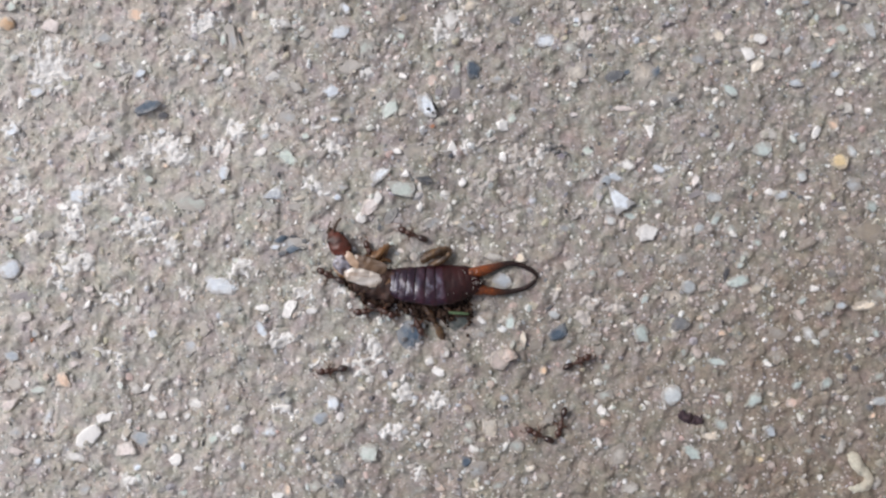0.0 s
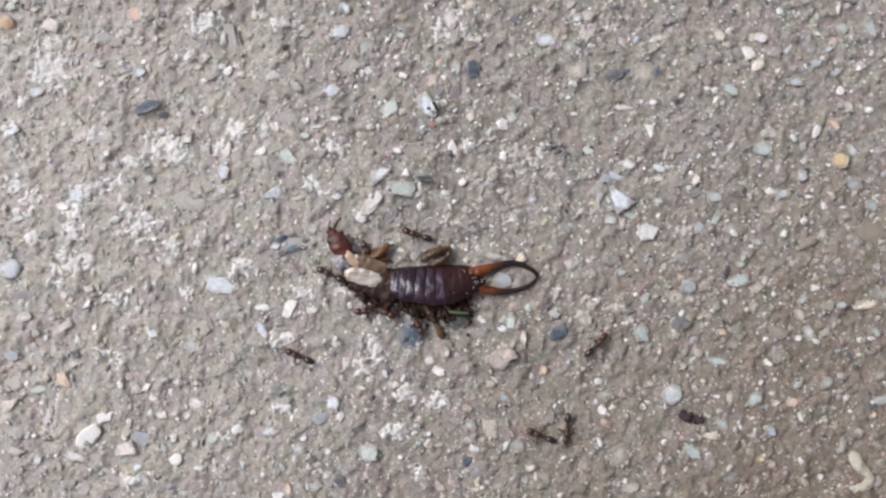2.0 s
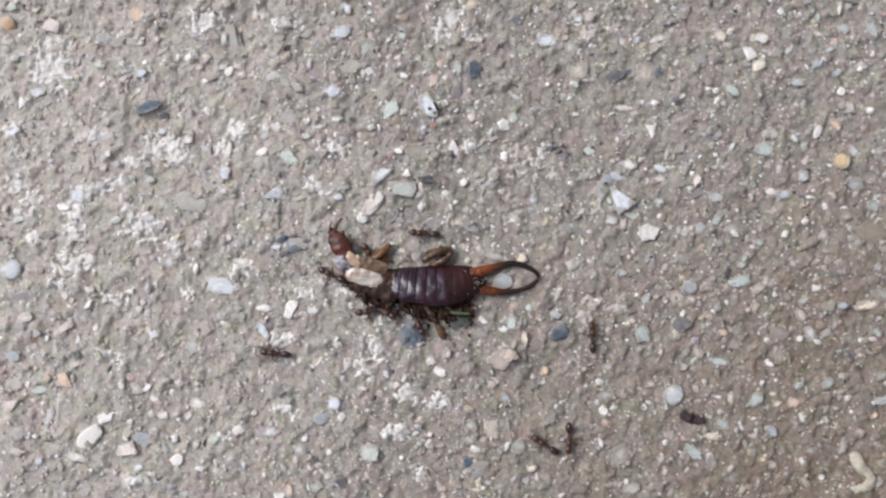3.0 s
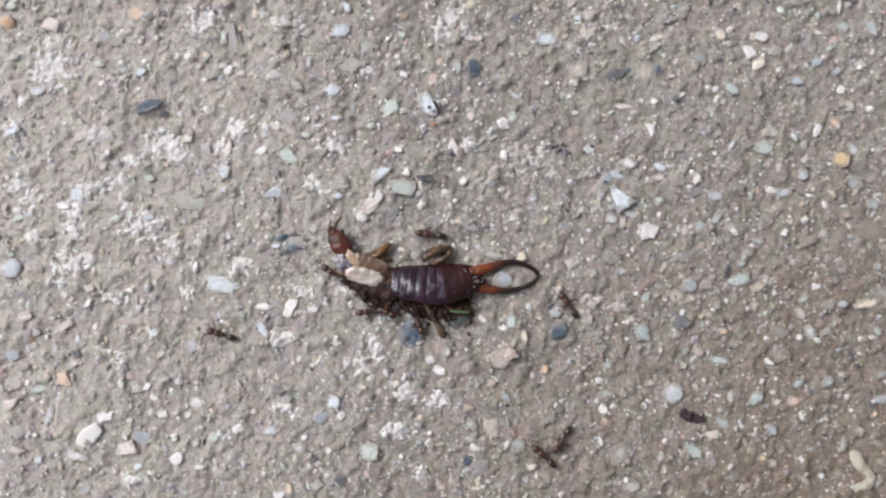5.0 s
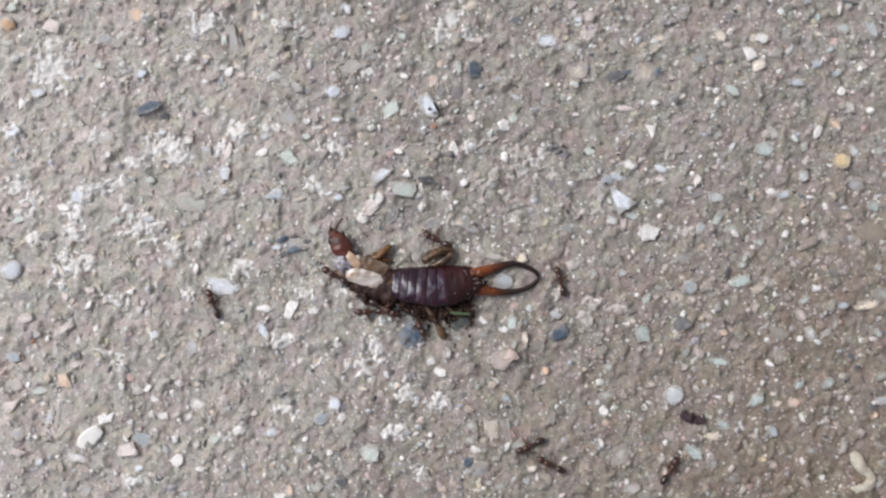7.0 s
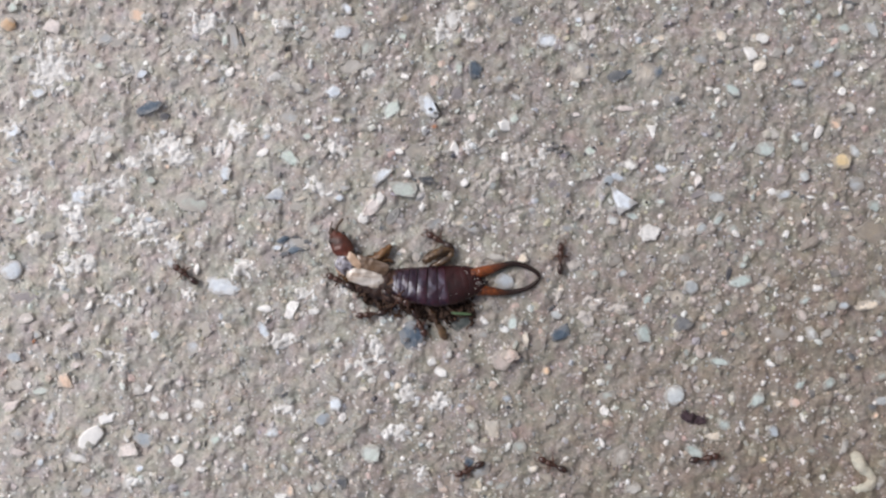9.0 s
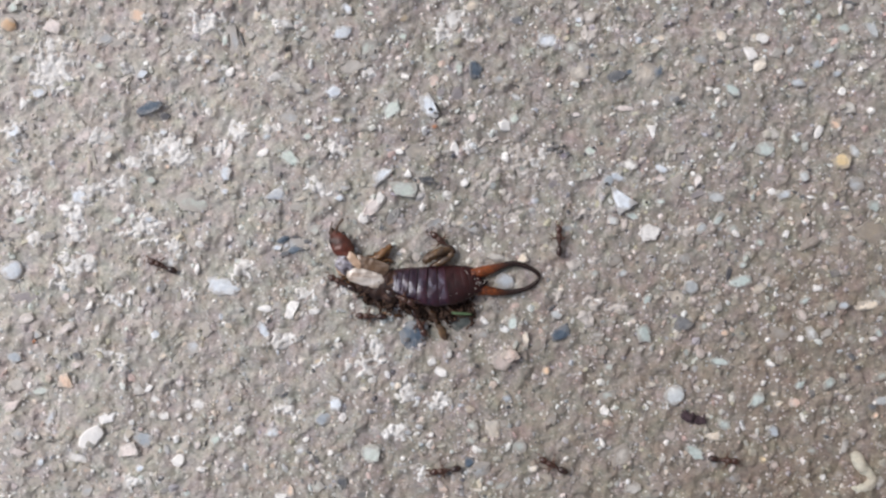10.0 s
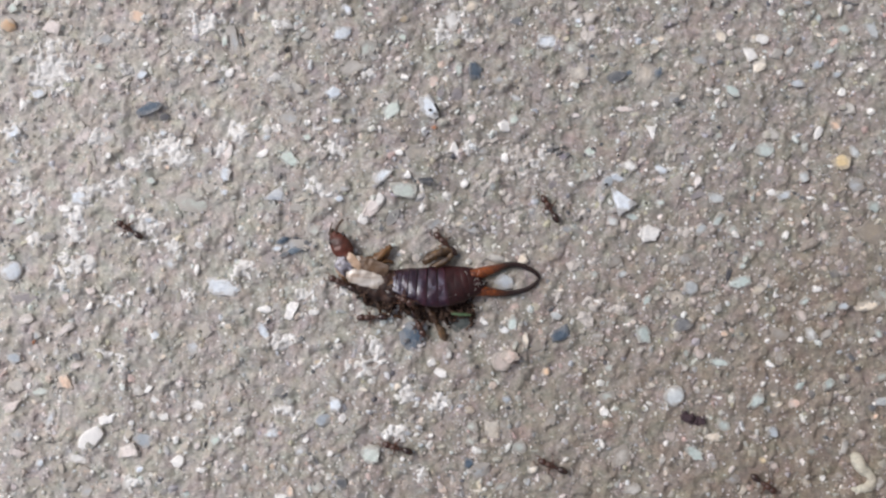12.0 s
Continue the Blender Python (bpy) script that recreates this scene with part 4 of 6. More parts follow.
pebble(-30.45, 16.25, 0.90, 0.60, -10, "palegreen")
stone(-35.80, 13.80, 1.20, 0.90, 10, "bluewhite")
# dark of a hollow, given as an olive stone
stone(-35.10, 13.20, 0.90, 0.80, 30, "olive", dusty=True)
stone(-37.30, 12.80, 1.10, 0.65, 65, "white", corners=3)
pebble(-30.80, 13.15, 0.70, 0.60, 0, "pink")
pebble(-28.45, 15.00, 1.00, 0.60, 20, "pink", dusty=True)
stone(-26.10, 12.60, 2.30, 1.10, 22, "slateblue", corners=5, rise=1.4)
stone(-24.80, 11.85, 1.00, 0.70, 10, "dark", corners=4)
pebble(-28.70, 16.80, 0.90, 0.50, 15, "pale", dusty=True)
pebble(-21.00, 17.05, 0.80, 0.50, 0, "cream")
pebble(-21.70, 16.05, 0.70, 0.70, 0, "palegreen", dusty=True)
pebble(-20.70, 15.15, 1.10, 0.45, 0, "tan")
pebble(-38.80, 11.45, 0.50, 0.30, 0, "dark")
stone(-38.45, 18.30, 1.00, 0.70, 10, "palegreen", dusty=True)
pebble(-37.20, 17.25, 0.60, 0.50, 180, "pale")
pebble(-31.45, 18.65, 0.60, 0.50, 0, "pale", dusty=True)
pebble(-26.80, 18.25, 0.60, 0.50, 0, "cream")
pebble(-24.95, 17.55, 1.10, 0.50, 20, "dim", dusty=True)
pebble(-22.45, 21.30, 0.90, 0.60, 0, "pale", dusty=True)
stone(-23.70, 18.55, 1.20, 0.90, 0, "grey", dusty=True)
stone(-16.70, 20.80, 1.10, 0.70, 80, "cream")
stone(-16.10, 20.65, 0.80, 0.80, 0, "palegreen", dusty=True)
stone(-14.05, 19.95, 1.50, 0.90, -18, "pale", corners=4, rise=1.4)
stone(-9.05, 19.20, 1.65, 1.20, 8, "bluewhite", corners=4, rise=1.4)
stone(-18.70, 18.55, 2.90, 0.85, -75, "bluegrey", dusty=True)
pebble(-18.00, 18.65, 1.40, 0.20, -72, "slate")
stone(-19.50, 18.55, 1.10, 0.60, 85, "palegreen")
pebble(-13.95, 17.80, 0.70, 0.30, 70, "black")
pebble(-10.45, 21.55, 0.60, 0.40, 90, "cream")
pebble(-9.80, 20.85, 0.40, 0.40, 0, "white", rise=1.4)
stone(-8.60, 21.25, 1.10, 0.65, -50, "bluewhite")
pebble(-6.60, 20.85, 0.80, 0.45, -10, "palegreen")
pebble(-7.10, 21.40, 0.35, 0.20, 0, "black")
pebble(-3.60, 20.45, 0.90, 0.60, 20, "ochre")
stone(-19.05, 15.80, 0.85, 0.80, 90, "quartz", rise=1.4)
pebble(-17.90, 15.45, 0.80, 0.60, 0, "pink")
pebble(-18.30, 16.20, 0.70, 0.45, -10, "pink")
pebble(-16.70, 15.15, 0.60, 0.40, 80, "cream")
stone(-14.95, 15.30, 1.40, 0.80, 20, "pale")
pebble(-13.45, 16.15, 0.90, 0.70, 0, "tan", dusty=True)
pebble(-11.70, 14.95, 0.55, 0.40, 0, "violet")
stone(-9.85, 13.90, 1.50, 1.25, 20, "bluewhite", corners=5)
stone(-13.10, 14.35, 1.40, 0.80, -30, "dim", rise=1.4)
stone(-6.95, 17.80, 2.10, 1.50, 10, "palegreen", dusty=True)
stone(-6.45, 17.00, 1.60, 0.50, 10, "bluegrey", dusty=True)
stone(-8.10, 16.25, 2.80, 1.30, 20, "dim", dusty=True)
# a tiny shaded hollow, drawn as a dark stone
pebble(-8.70, 15.20, 0.45, 0.30, 0, "dark")
pebble(-3.70, 18.85, 0.90, 0.70, -60, "palegreen")
pebble(-4.95, 18.40, 0.60, 0.40, 60, "white", rise=1.4)
pebble(-3.55, 15.30, 0.70, 0.45, -20, "white", rise=1.4)
pebble(-3.95, 16.30, 0.50, 0.50, 0, "pale")
stone(-0.95, 14.90, 1.00, 0.85, 50, "salmon", corners=4)
stone(-4.70, 12.40, 2.00, 1.30, 48, "palegreen", corners=4)
stone(-1.40, 12.55, 2.30, 1.50, -57, "bluewhite", corners=6, rise=1.4)
pebble(-1.30, 12.30, 0.35, 0.25, 0, "dark", rise=3.6)
pebble(-0.70, 12.45, 1.10, 0.25, -60, "black", rise=3.6)
pebble(-0.90, 12.00, 0.30, 0.20, 0, "slate", rise=3.6)
stone(-13.70, 11.70, 2.10, 1.25, -5, "bluegrey", dusty=True)
pebble(-8.20, 11.50, 0.60, 0.40, 0, "dark")
pebble(-9.50, 11.45, 1.00, 0.45, 0, "bluewhite")
pebble(-16.10, 13.05, 0.40, 0.40, 0, "dark")
stone(-0.40, 13.95, 1.10, 0.70, 80, "violet", dusty=True)
stone(-15.20, 17.30, 1.00, 0.70, 10, "pale", dusty=True)
pebble(-17.20, 19.05, 0.80, 0.70, 0, "dim", dusty=True)
stone(-12.20, 19.05, 1.30, 0.90, 0, "dim", dusty=True)
pebble(-6.20, 14.05, 0.60, 0.40, 0, "cream")
stone(0.65, 20.30, 1.70, 1.20, 80, "pale")
stone(2.40, 21.50, 1.10, 0.85, 40, "cream")
stone(4.05, 20.45, 1.30, 0.75, 85, "cream")
stone(6.40, 20.30, 1.20, 0.75, 15, "slateblue", dusty=True)
stone(3.05, 18.50, 1.00, 0.65, 20, "pink")
pebble(6.10, 18.45, 0.90, 0.70, 90, "pink", dusty=True)
stone(9.10, 18.45, 2.00, 1.20, -5, "bluewhite", corners=5, rise=1.4)
# violet shadow beside the bluish-white stone, set as a stone of its own
pebble(9.90, 17.95, 0.80, 0.45, 50, "violet", dusty=True)
pebble(11.90, 20.30, 0.80, 0.60, 10, "bluewhite")
stone(11.20, 17.80, 1.60, 1.10, 0, "palegreen", dusty=True)
stone(2.70, 15.90, 1.60, 1.20, -70, "slateblue", corners=6, rise=1.4)
stone(1.20, 15.95, 1.20, 0.70, 85, "palegreen")
stone(11.80, 15.65, 1.80, 1.70, 0, "cream", dusty=True)
pebble(12.45, 15.05, 0.90, 0.60, 170, "pink")
stone(15.15, 15.30, 1.80, 1.00, 10, "slate", corners=5)
pebble(16.20, 15.60, 0.90, 0.45, 25, "slateblue")
stone(17.70, 15.55, 2.40, 1.70, 70, "cream", dusty=True)
pebble(18.90, 15.65, 0.95, 0.60, 45, "slateblue")
pebble(4.85, 17.95, 0.35, 0.25, 60, "black")
pebble(6.40, 14.95, 0.85, 0.40, 35, "ochre")
stone(1.00, 13.75, 1.50, 1.10, 70, "violet", dusty=True)
stone(4.80, 15.05, 1.20, 0.80, 0, "bluegrey", dusty=True)
stone(6.30, 13.45, 1.40, 0.70, -30, "bluewhite", dusty=True)
pebble(11.10, 13.30, 0.50, 0.40, 0, "white", rise=1.4)
pebble(9.10, 14.55, 0.40, 0.40, 0, "white", rise=1.4)
pebble(18.55, 12.85, 0.60, 0.60, 0, "white", rise=1.4)
stone(15.90, 12.45, 2.10, 0.55, -3, "pink", corners=4)
stone(20.20, 13.25, 1.80, 1.10, 15, "smoke", dusty=True)
pebble(20.30, 13.15, 0.60, 0.50, 0, "slate", rise=3.6)
pebble(21.00, 13.45, 0.70, 0.45, 35, "cream")
stone(5.20, 10.95, 1.05, 0.95, 0, "quartz", corners=5, rise=1.4)
stone(2.40, 11.65, 0.90, 0.75, 60, "pink")
stone(6.10, 11.50, 1.10, 0.75, 60, "palegreen")
pebble(19.10, 18.65, 1.00, 0.55, 15, "cream")
stone(14.80, 17.80, 1.30, 1.00, 0, "olive", dusty=True)
pebble(18.55, 17.55, 1.10, 0.40, 30, "tan")
pebble(11.10, 19.25, 0.60, 0.40, 0, "violet", dusty=True)
pebble(11.55, 11.90, 0.85, 0.40, -5, "pink")
pebble(8.80, 21.30, 1.10, 0.50, 0, "tan", dusty=True)
pebble(16.30, 20.40, 0.70, 0.60, 0, "pale", dusty=True)
stone(28.05, 18.60, 1.10, 0.90, -10, "white", corners=6, rise=1.4)
stone(26.90, 17.25, 1.40, 1.00, -42, "white", corners=4, rise=1.4)
stone(27.75, 16.15, 1.60, 1.00, 45, "cream", corners=4, rise=1.4)
stone(24.30, 18.75, 1.20, 1.00, -30, "cream")
pebble(25.10, 17.95, 0.75, 0.60, -20, "rose")
stone(29.30, 17.30, 1.10, 1.00, 10, "dim", corners=4)
pebble(30.50, 17.55, 1.00, 0.50, 50, "smoke")
stone(31.20, 14.70, 1.40, 0.75, -10, "bluegrey")
stone(25.30, 14.05, 1.60, 0.85, -35, "mint")
stone(27.60, 14.05, 1.50, 0.55, 100, "dim", dusty=True)
pebble(26.05, 14.65, 1.00, 0.60, 20, "rose", dusty=True)
pebble(32.80, 16.30, 0.90, 0.70, 70, "bluegrey")
pebble(33.05, 18.95, 0.75, 0.40, -20, "cream")
pebble(34.05, 17.55, 0.85, 0.45, 25, "mint")
stone(35.30, 19.45, 0.95, 0.85, 0, "mint", corners=6)
stone(37.70, 19.30, 1.70, 0.85, -62, "smoke", corners=4)
pebble(35.95, 18.60, 0.45, 0.40, 0, "cream")
pebble(36.70, 15.90, 0.45, 0.45, 0, "white", rise=1.4)
pebble(35.05, 13.90, 0.75, 0.75, 0, "white", corners=7)
stone(35.60, 12.40, 1.20, 1.10, 0, "dim")
pebble(35.00, 12.50, 0.60, 0.45, 0, "olive", rise=3.6)
pebble(37.55, 12.15, 0.65, 0.60, 0, "white", rise=1.4)
stone(34.45, 11.00, 1.00, 0.85, -60, "peach")
pebble(35.80, 21.80, 1.60, 0.30, -10, "slate")
pebble(34.95, 21.15, 0.90, 0.30, 85, "white", rise=1.4)
pebble(33.05, 20.45, 0.75, 0.55, 90, "mint")
pebble(25.80, 21.05, 0.40, 0.35, 0, "black")
stone(25.30, 20.65, 1.00, 0.70, 0, "violet", dusty=True)
pebble(22.05, 11.20, 0.55, 0.30, 40, "black")
pebble(23.05, 11.75, 0.90, 0.60, 0, "rose", dusty=True)
pebble(24.30, 16.60, 0.60, 0.40, 0, "slate")
stone(22.55, 16.75, 1.40, 1.20, 0, "bluegrey", dusty=True)
stone(25.40, 15.75, 1.40, 1.00, 0, "olive", dusty=True)
pebble(34.70, 15.50, 1.10, 0.55, 20, "bluegrey")
pebble(37.80, 17.05, 0.40, 0.35, 0, "white", rise=1.4)
pebble(32.05, 21.80, 0.80, 0.40, 0, "bluegrey")
pebble(20.10, 15.10, 0.70, 0.40, 10, "cream")
stone(38.05, 21.30, 1.30, 1.20, 0, "dim", dusty=True)
pebble(21.05, 20.55, 0.70, 0.70, 0, "dim", dusty=True)
stone(23.55, 21.05, 1.20, 0.80, 0, "dim", dusty=True)
stone(-38.10, 10.55, 1.40, 1.20, 0, "bluewhite")
stone(-31.95, 10.05, 1.80, 1.10, 40, "pink")
stone(-29.70, 9.90, 1.20, 0.70, 20, "bluewhite", dusty=True)
stone(-22.65, 9.70, 0.85, 0.75, 0, "pale", corners=4)
stone(-21.15, 8.85, 1.00, 0.90, 0, "bluewhite", dusty=True)
pebble(-20.60, 8.75, 0.80, 0.25, 80, "dark")
pebble(-24.95, 10.40, 0.70, 0.65, 0, "bluewhite")
pebble(-37.60, 6.50, 0.45, 0.40, 0, "white", rise=1.4)
pebble(-38.60, 6.25, 0.60, 0.60, 0, "pale")
pebble(-34.70, 8.95, 0.90, 0.70, 0, "tan", dusty=True)
# shade in a crevice at a step, laid as a thin olive stone
stone(-31.05, 8.05, 1.70, 0.40, -80, "olive")
pebble(-31.45, 7.05, 1.30, 0.45, 85, "tan")
pebble(-25.95, 6.15, 0.90, 0.70, 0, "palegreen")
pebble(-24.55, 7.35, 0.50, 0.40, 0, "peach")
stone(-19.40, 6.70, 1.40, 1.00, 80, "bluewhite", corners=5)
stone(-32.20, 4.60, 1.80, 1.30, -30, "bluewhite", corners=5)
stone(-33.60, 3.70, 1.15, 0.65, -20, "white", rise=1.4)
stone(-37.45, 2.80, 1.30, 0.65, 25, "palegreen")
pebble(-36.95, 4.00, 1.00, 0.60, 10, "pink")
pebble(-35.80, 4.25, 0.70, 0.50, 80, "cream")
stone(-28.95, 2.65, 1.10, 0.70, 15, "palegreen", rise=1.4)
pebble(-27.70, 3.00, 0.65, 0.50, 20, "palegreen")
pebble(-26.00, 3.55, 0.70, 0.40, 50, "black")
stone(-26.10, 2.75, 1.15, 0.55, 10, "bluewhite", corners=4)
stone(-22.20, 4.20, 2.90, 1.70, 0, "palegreen", dusty=True)
stone(-20.80, 5.50, 1.30, 1.00, 0, "olive", dusty=True)
stone(-34.95, 1.25, 1.10, 0.70, 0, "slate", dusty=True)
pebble(-23.70, 1.65, 0.90, 0.50, 0, "pale", dusty=True)
pebble(-38.30, 7.95, 1.20, 0.45, -15, "bluegrey")
pebble(-37.20, 8.30, 0.75, 0.55, 40, "pink")
pebble(-19.45, 5.15, 0.75, 0.55, 0, "bluewhite")
stone(-38.20, 1.30, 1.30, 0.80, 0, "dim", dusty=True)
stone(-16.10, 8.55, 1.20, 0.60, 25, "white", rise=1.4)
stone(-19.10, 8.65, 1.60, 0.70, 75, "pink")
stone(-13.75, 8.10, 1.90, 1.20, -50, "palegreen", corners=5)
stone(-15.00, 4.85, 1.90, 1.35, 12, "bluewhite", corners=3, rise=1.4)
pebble(-12.70, 4.50, 1.20, 0.40, 15, "tan")
stone(-5.40, 6.70, 2.00, 0.95, 38, "bluewhite")
pebble(-3.35, 6.70, 0.75, 0.75, -90, "quartz", corners=3, rise=1.4)
stone(-1.60, 6.15, 1.50, 0.65, -5, "slate", rise=3.6)
stone(-3.65, 5.25, 2.30, 1.35, 0, "palegreen", corners=4, rise=1.4)
stone(-6.40, 3.85, 2.70, 1.20, 50, "pink", corners=6, rise=1.4)
stone(-7.15, 2.85, 1.10, 0.90, 60, "white", rise=1.4)
stone(-5.70, 4.55, 1.10, 0.80, 80, "white", rise=1.4)
stone(-2.45, 8.65, 2.30, 1.40, 0, "tan", dusty=True)
stone(-1.60, 8.35, 1.10, 0.70, 80, "ochre", dusty=True)
pebble(-6.45, 8.40, 0.75, 0.70, 0, "olive")
pebble(-4.05, 8.65, 0.70, 0.50, 0, "white", rise=1.4)
pebble(-3.70, 8.95, 0.50, 0.35, 0, "cream")
stone(-4.80, 2.75, 2.30, 0.90, 45, "slate", dusty=True)
pebble(-5.60, 1.95, 0.75, 0.40, 70, "slate")
pebble(-4.20, 3.30, 0.90, 0.50, 45, "slate")
pebble(-2.05, 3.75, 0.85, 0.50, 80, "white", rise=1.4)
stone(-0.90, 2.25, 1.60, 1.10, 20, "bluegrey", dusty=True)
pebble(-9.30, 4.60, 0.70, 0.60, 0, "bluewhite")
pebble(-16.45, 1.90, 0.55, 0.40, 80, "cream")
stone(-11.60, 1.80, 1.20, 1.00, 0, "palegreen", dusty=True)
stone(-13.60, 0.40, 2.70, 1.40, 5, "bluegrey", dusty=True)
stone(-14.30, 0.85, 1.30, 0.60, 25, "slateblue", corners=4, rise=1.5)
pebble(-13.10, 1.00, 1.20, 0.45, -10, "dark", corners=4, rise=1.5)
pebble(-12.30, 0.70, 0.60, 0.50, 0, "slate", corners=4, rise=1.5)
stone(-13.35, 0.00, 1.40, 0.65, 15, "slateblue", corners=4, rise=1.5)
pebble(-14.85, 0.15, 0.90, 0.50, 0, "bluewhite", corners=4, rise=1.5)
pebble(-14.05, 0.35, 0.60, 0.40, 40, "bluewhite", corners=3, rise=1.5)
pebble(-12.55, 0.05, 0.80, 0.50, 0, "slate", corners=4, rise=1.5)
pebble(-14.20, -0.35, 1.00, 0.40, 10, "slate", corners=4, rise=1.5)
stone(-13.35, 5.75, 1.00, 0.70, 0, "grey", dusty=True)
pebble(-12.20, 10.00, 0.75, 0.70, 50, "palegreen")
pebble(-11.20, 10.80, 1.10, 0.40, 0, "pale")
stone(-8.85, 5.45, 1.10, 0.70, 0, "bluegrey", dusty=True)
pebble(-14.50, 6.55, 0.60, 0.25, 80, "dark")
pebble(-15.70, 10.00, 0.90, 0.55, 20, "bluegrey")
pebble(-0.95, 10.80, 0.50, 0.35, 20, "rust")
pebble(-0.95, 9.55, 0.80, 0.60, 0, "bluegrey", dusty=True)
pebble(-17.20, 7.05, 0.90, 0.60, 20, "dim", dusty=True)
stone(-13.20, 3.80, 1.30, 0.90, 0, "dim", dusty=True)
stone(-15.70, 2.80, 1.30, 0.70, 35, "pale", dusty=True)
stone(0.85, 9.10, 1.00, 0.90, -90, "quartz", corners=3)
stone(3.30, 8.80, 1.10, 0.70, 0, "bluegrey", dusty=True)
stone(9.50, 8.95, 1.30, 0.50, 15, "slate")
pebble(10.55, 8.30, 0.85, 0.60, 40, "violet")
stone(12.90, 8.65, 1.10, 0.90, 0, "palegreen")
pebble(13.05, 8.95, 0.35, 0.25, 0, "dark", rise=3.6)
stone(12.50, 6.50, 1.20, 0.75, 15, "palegreen", dusty=True)
stone(15.20, 6.45, 1.20, 0.80, -15, "bluewhite")
stone(14.40, 6.00, 1.30, 0.85, 60, "bluegrey")
pebble(14.20, 5.75, 0.30, 0.25, 0, "black", rise=3.6)
stone(13.55, 5.00, 1.20, 0.55, 80, "dim")
stone(15.45, 4.45, 2.40, 1.80, -53, "bluewhite", corners=3, rise=1.4)
pebble(17.80, 4.10, 0.35, 0.30, 0, "black")
pebble(19.05, 4.15, 0.75, 0.50, 0, "mint")
stone(16.55, 2.90, 1.35, 0.65, -15, "mint")
stone(14.80, 2.50, 1.10, 0.80, -30, "smoke")
pebble(15.80, 2.15, 1.10, 0.55, 65, "rose")
stone(18.05, 1.45, 1.90, 1.40, 10, "white", corners=5, rise=1.4)
stone(18.30, 10.25, 1.20, 0.70, 95, "white", corners=3)
stone(19.05, 7.10, 1.30, 0.70, -10, "bluewhite")
stone(16.30, 7.45, 1.40, 0.95, -20, "pale")
stone(19.05, 6.15, 1.30, 0.60, 0, "pink")
pebble(15.30, 8.35, 0.30, 0.25, 0, "black")
pebble(2.80, 6.60, 0.90, 0.70, 20, "yellow", dusty=True)
pebble(1.75, 5.90, 0.75, 0.60, 50, "white", rise=1.4)
stone(3.30, 4.30, 1.00, 0.70, 85, "pink", dusty=True)
pebble(1.20, 2.30, 0.80, 0.60, 30, "cream")
stone(2.30, 1.95, 1.60, 0.90, -30, "bluegrey", dusty=True)
stone(2.80, 0.55, 1.10, 0.65, -70, "cream", dusty=True)
pebble(6.05, 2.50, 1.00, 0.30, 10, "white", rise=1.4)
pebble(10.90, 3.25, 0.60, 0.35, -60, "dark")
stone(10.80, 1.80, 1.20, 0.80, 0, "bluegrey", dusty=True)
stone(9.55, 5.75, 0.90, 0.75, 0, "violet", dusty=True)
pebble(5.30, 3.50, 1.10, 0.55, 0, "grey", dusty=True)
stone(6.80, 0.80, 1.30, 0.80, 0, "tan", dusty=True)
pebble(16.05, 1.60, 0.30, 0.30, 0, "dark")
stone(28.30, 8.80, 1.80, 1.40, 15, "mint", corners=7)
pebble(25.30, 8.95, 1.10, 0.50, 65, "smoke")
stone(35.00, 7.75, 1.60, 1.30, -25, "yellow", corners=6, rise=1.4)
stone(36.25, 8.65, 1.30, 0.80, -60, "smoke")
stone(36.30, 5.65, 1.80, 1.50, 0, "bluegrey", dusty=True)
stone(38.05, 3.75, 1.20, 1.05, 0, "mint")
stone(31.75, 6.40, 1.00, 0.80, 90, "smoke", corners=4)
pebble(32.20, 6.95, 0.50, 0.35, 0, "dark")
pebble(32.70, 6.20, 0.55, 0.50, 90, "rose")
stone(28.70, 7.30, 0.85, 0.80, 0, "rose")
pebble(29.85, 7.75, 0.90, 0.55, 90, "rose", dusty=True)
stone(22.30, 6.00, 1.20, 0.65, 70, "pink", rise=1.4)
stone(20.55, 6.05, 1.30, 1.20, 0, "rose", dusty=True)
stone(22.20, 4.80, 1.90, 0.60, 15, "violet", dusty=True)
stone(23.90, 4.55, 1.40, 0.90, -5, "smoke", corners=4, rise=1.4)
pebble(28.90, 5.05, 0.80, 0.65, 0, "white", rise=1.4)
stone(30.00, 4.75, 1.40, 0.70, 15, "bluegrey")
pebble(30.95, 5.00, 0.60, 0.30, -25, "dark")
pebble(31.60, 4.60, 0.50, 0.35, 0, "slate")
pebble(32.30, 4.55, 0.65, 0.30, 0, "white", rise=1.4)
pebble(27.20, 4.55, 0.75, 0.35, 80, "mint")
stone(21.30, 3.20, 1.20, 0.80, 0, "rose", dusty=True)
stone(24.05, 2.40, 1.80, 0.65, 55, "mint", corners=4)
stone(22.55, 1.80, 1.10, 0.80, 45, "smoke")
stone(25.40, 1.80, 1.20, 0.90, 0, "mint", dusty=True)
pebble(28.80, 3.25, 0.95, 0.40, 0, "tan")
stone(32.05, 0.45, 1.70, 0.80, 25, "rose", corners=5, rise=2.0, dusty=True)
stone(33.60, 1.15, 1.00, 0.75, 60, "rose")
pebble(35.30, 3.60, 0.70, 0.30, 0, "white", rise=1.4)
pebble(34.70, 4.05, 0.70, 0.60, 0, "violet", dusty=True)
pebble(35.40, 2.80, 1.00, 0.50, 20, "peach", dusty=True)
pebble(32.05, 3.00, 0.30, 0.30, 0, "black")
stone(37.80, 1.45, 3.40, 2.10, -5, "ochre", dusty=True)
stone(32.95, 10.30, 1.15, 0.60, 60, "white", rise=1.4)
stone(29.05, 10.15, 1.20, 0.85, -50, "dim")
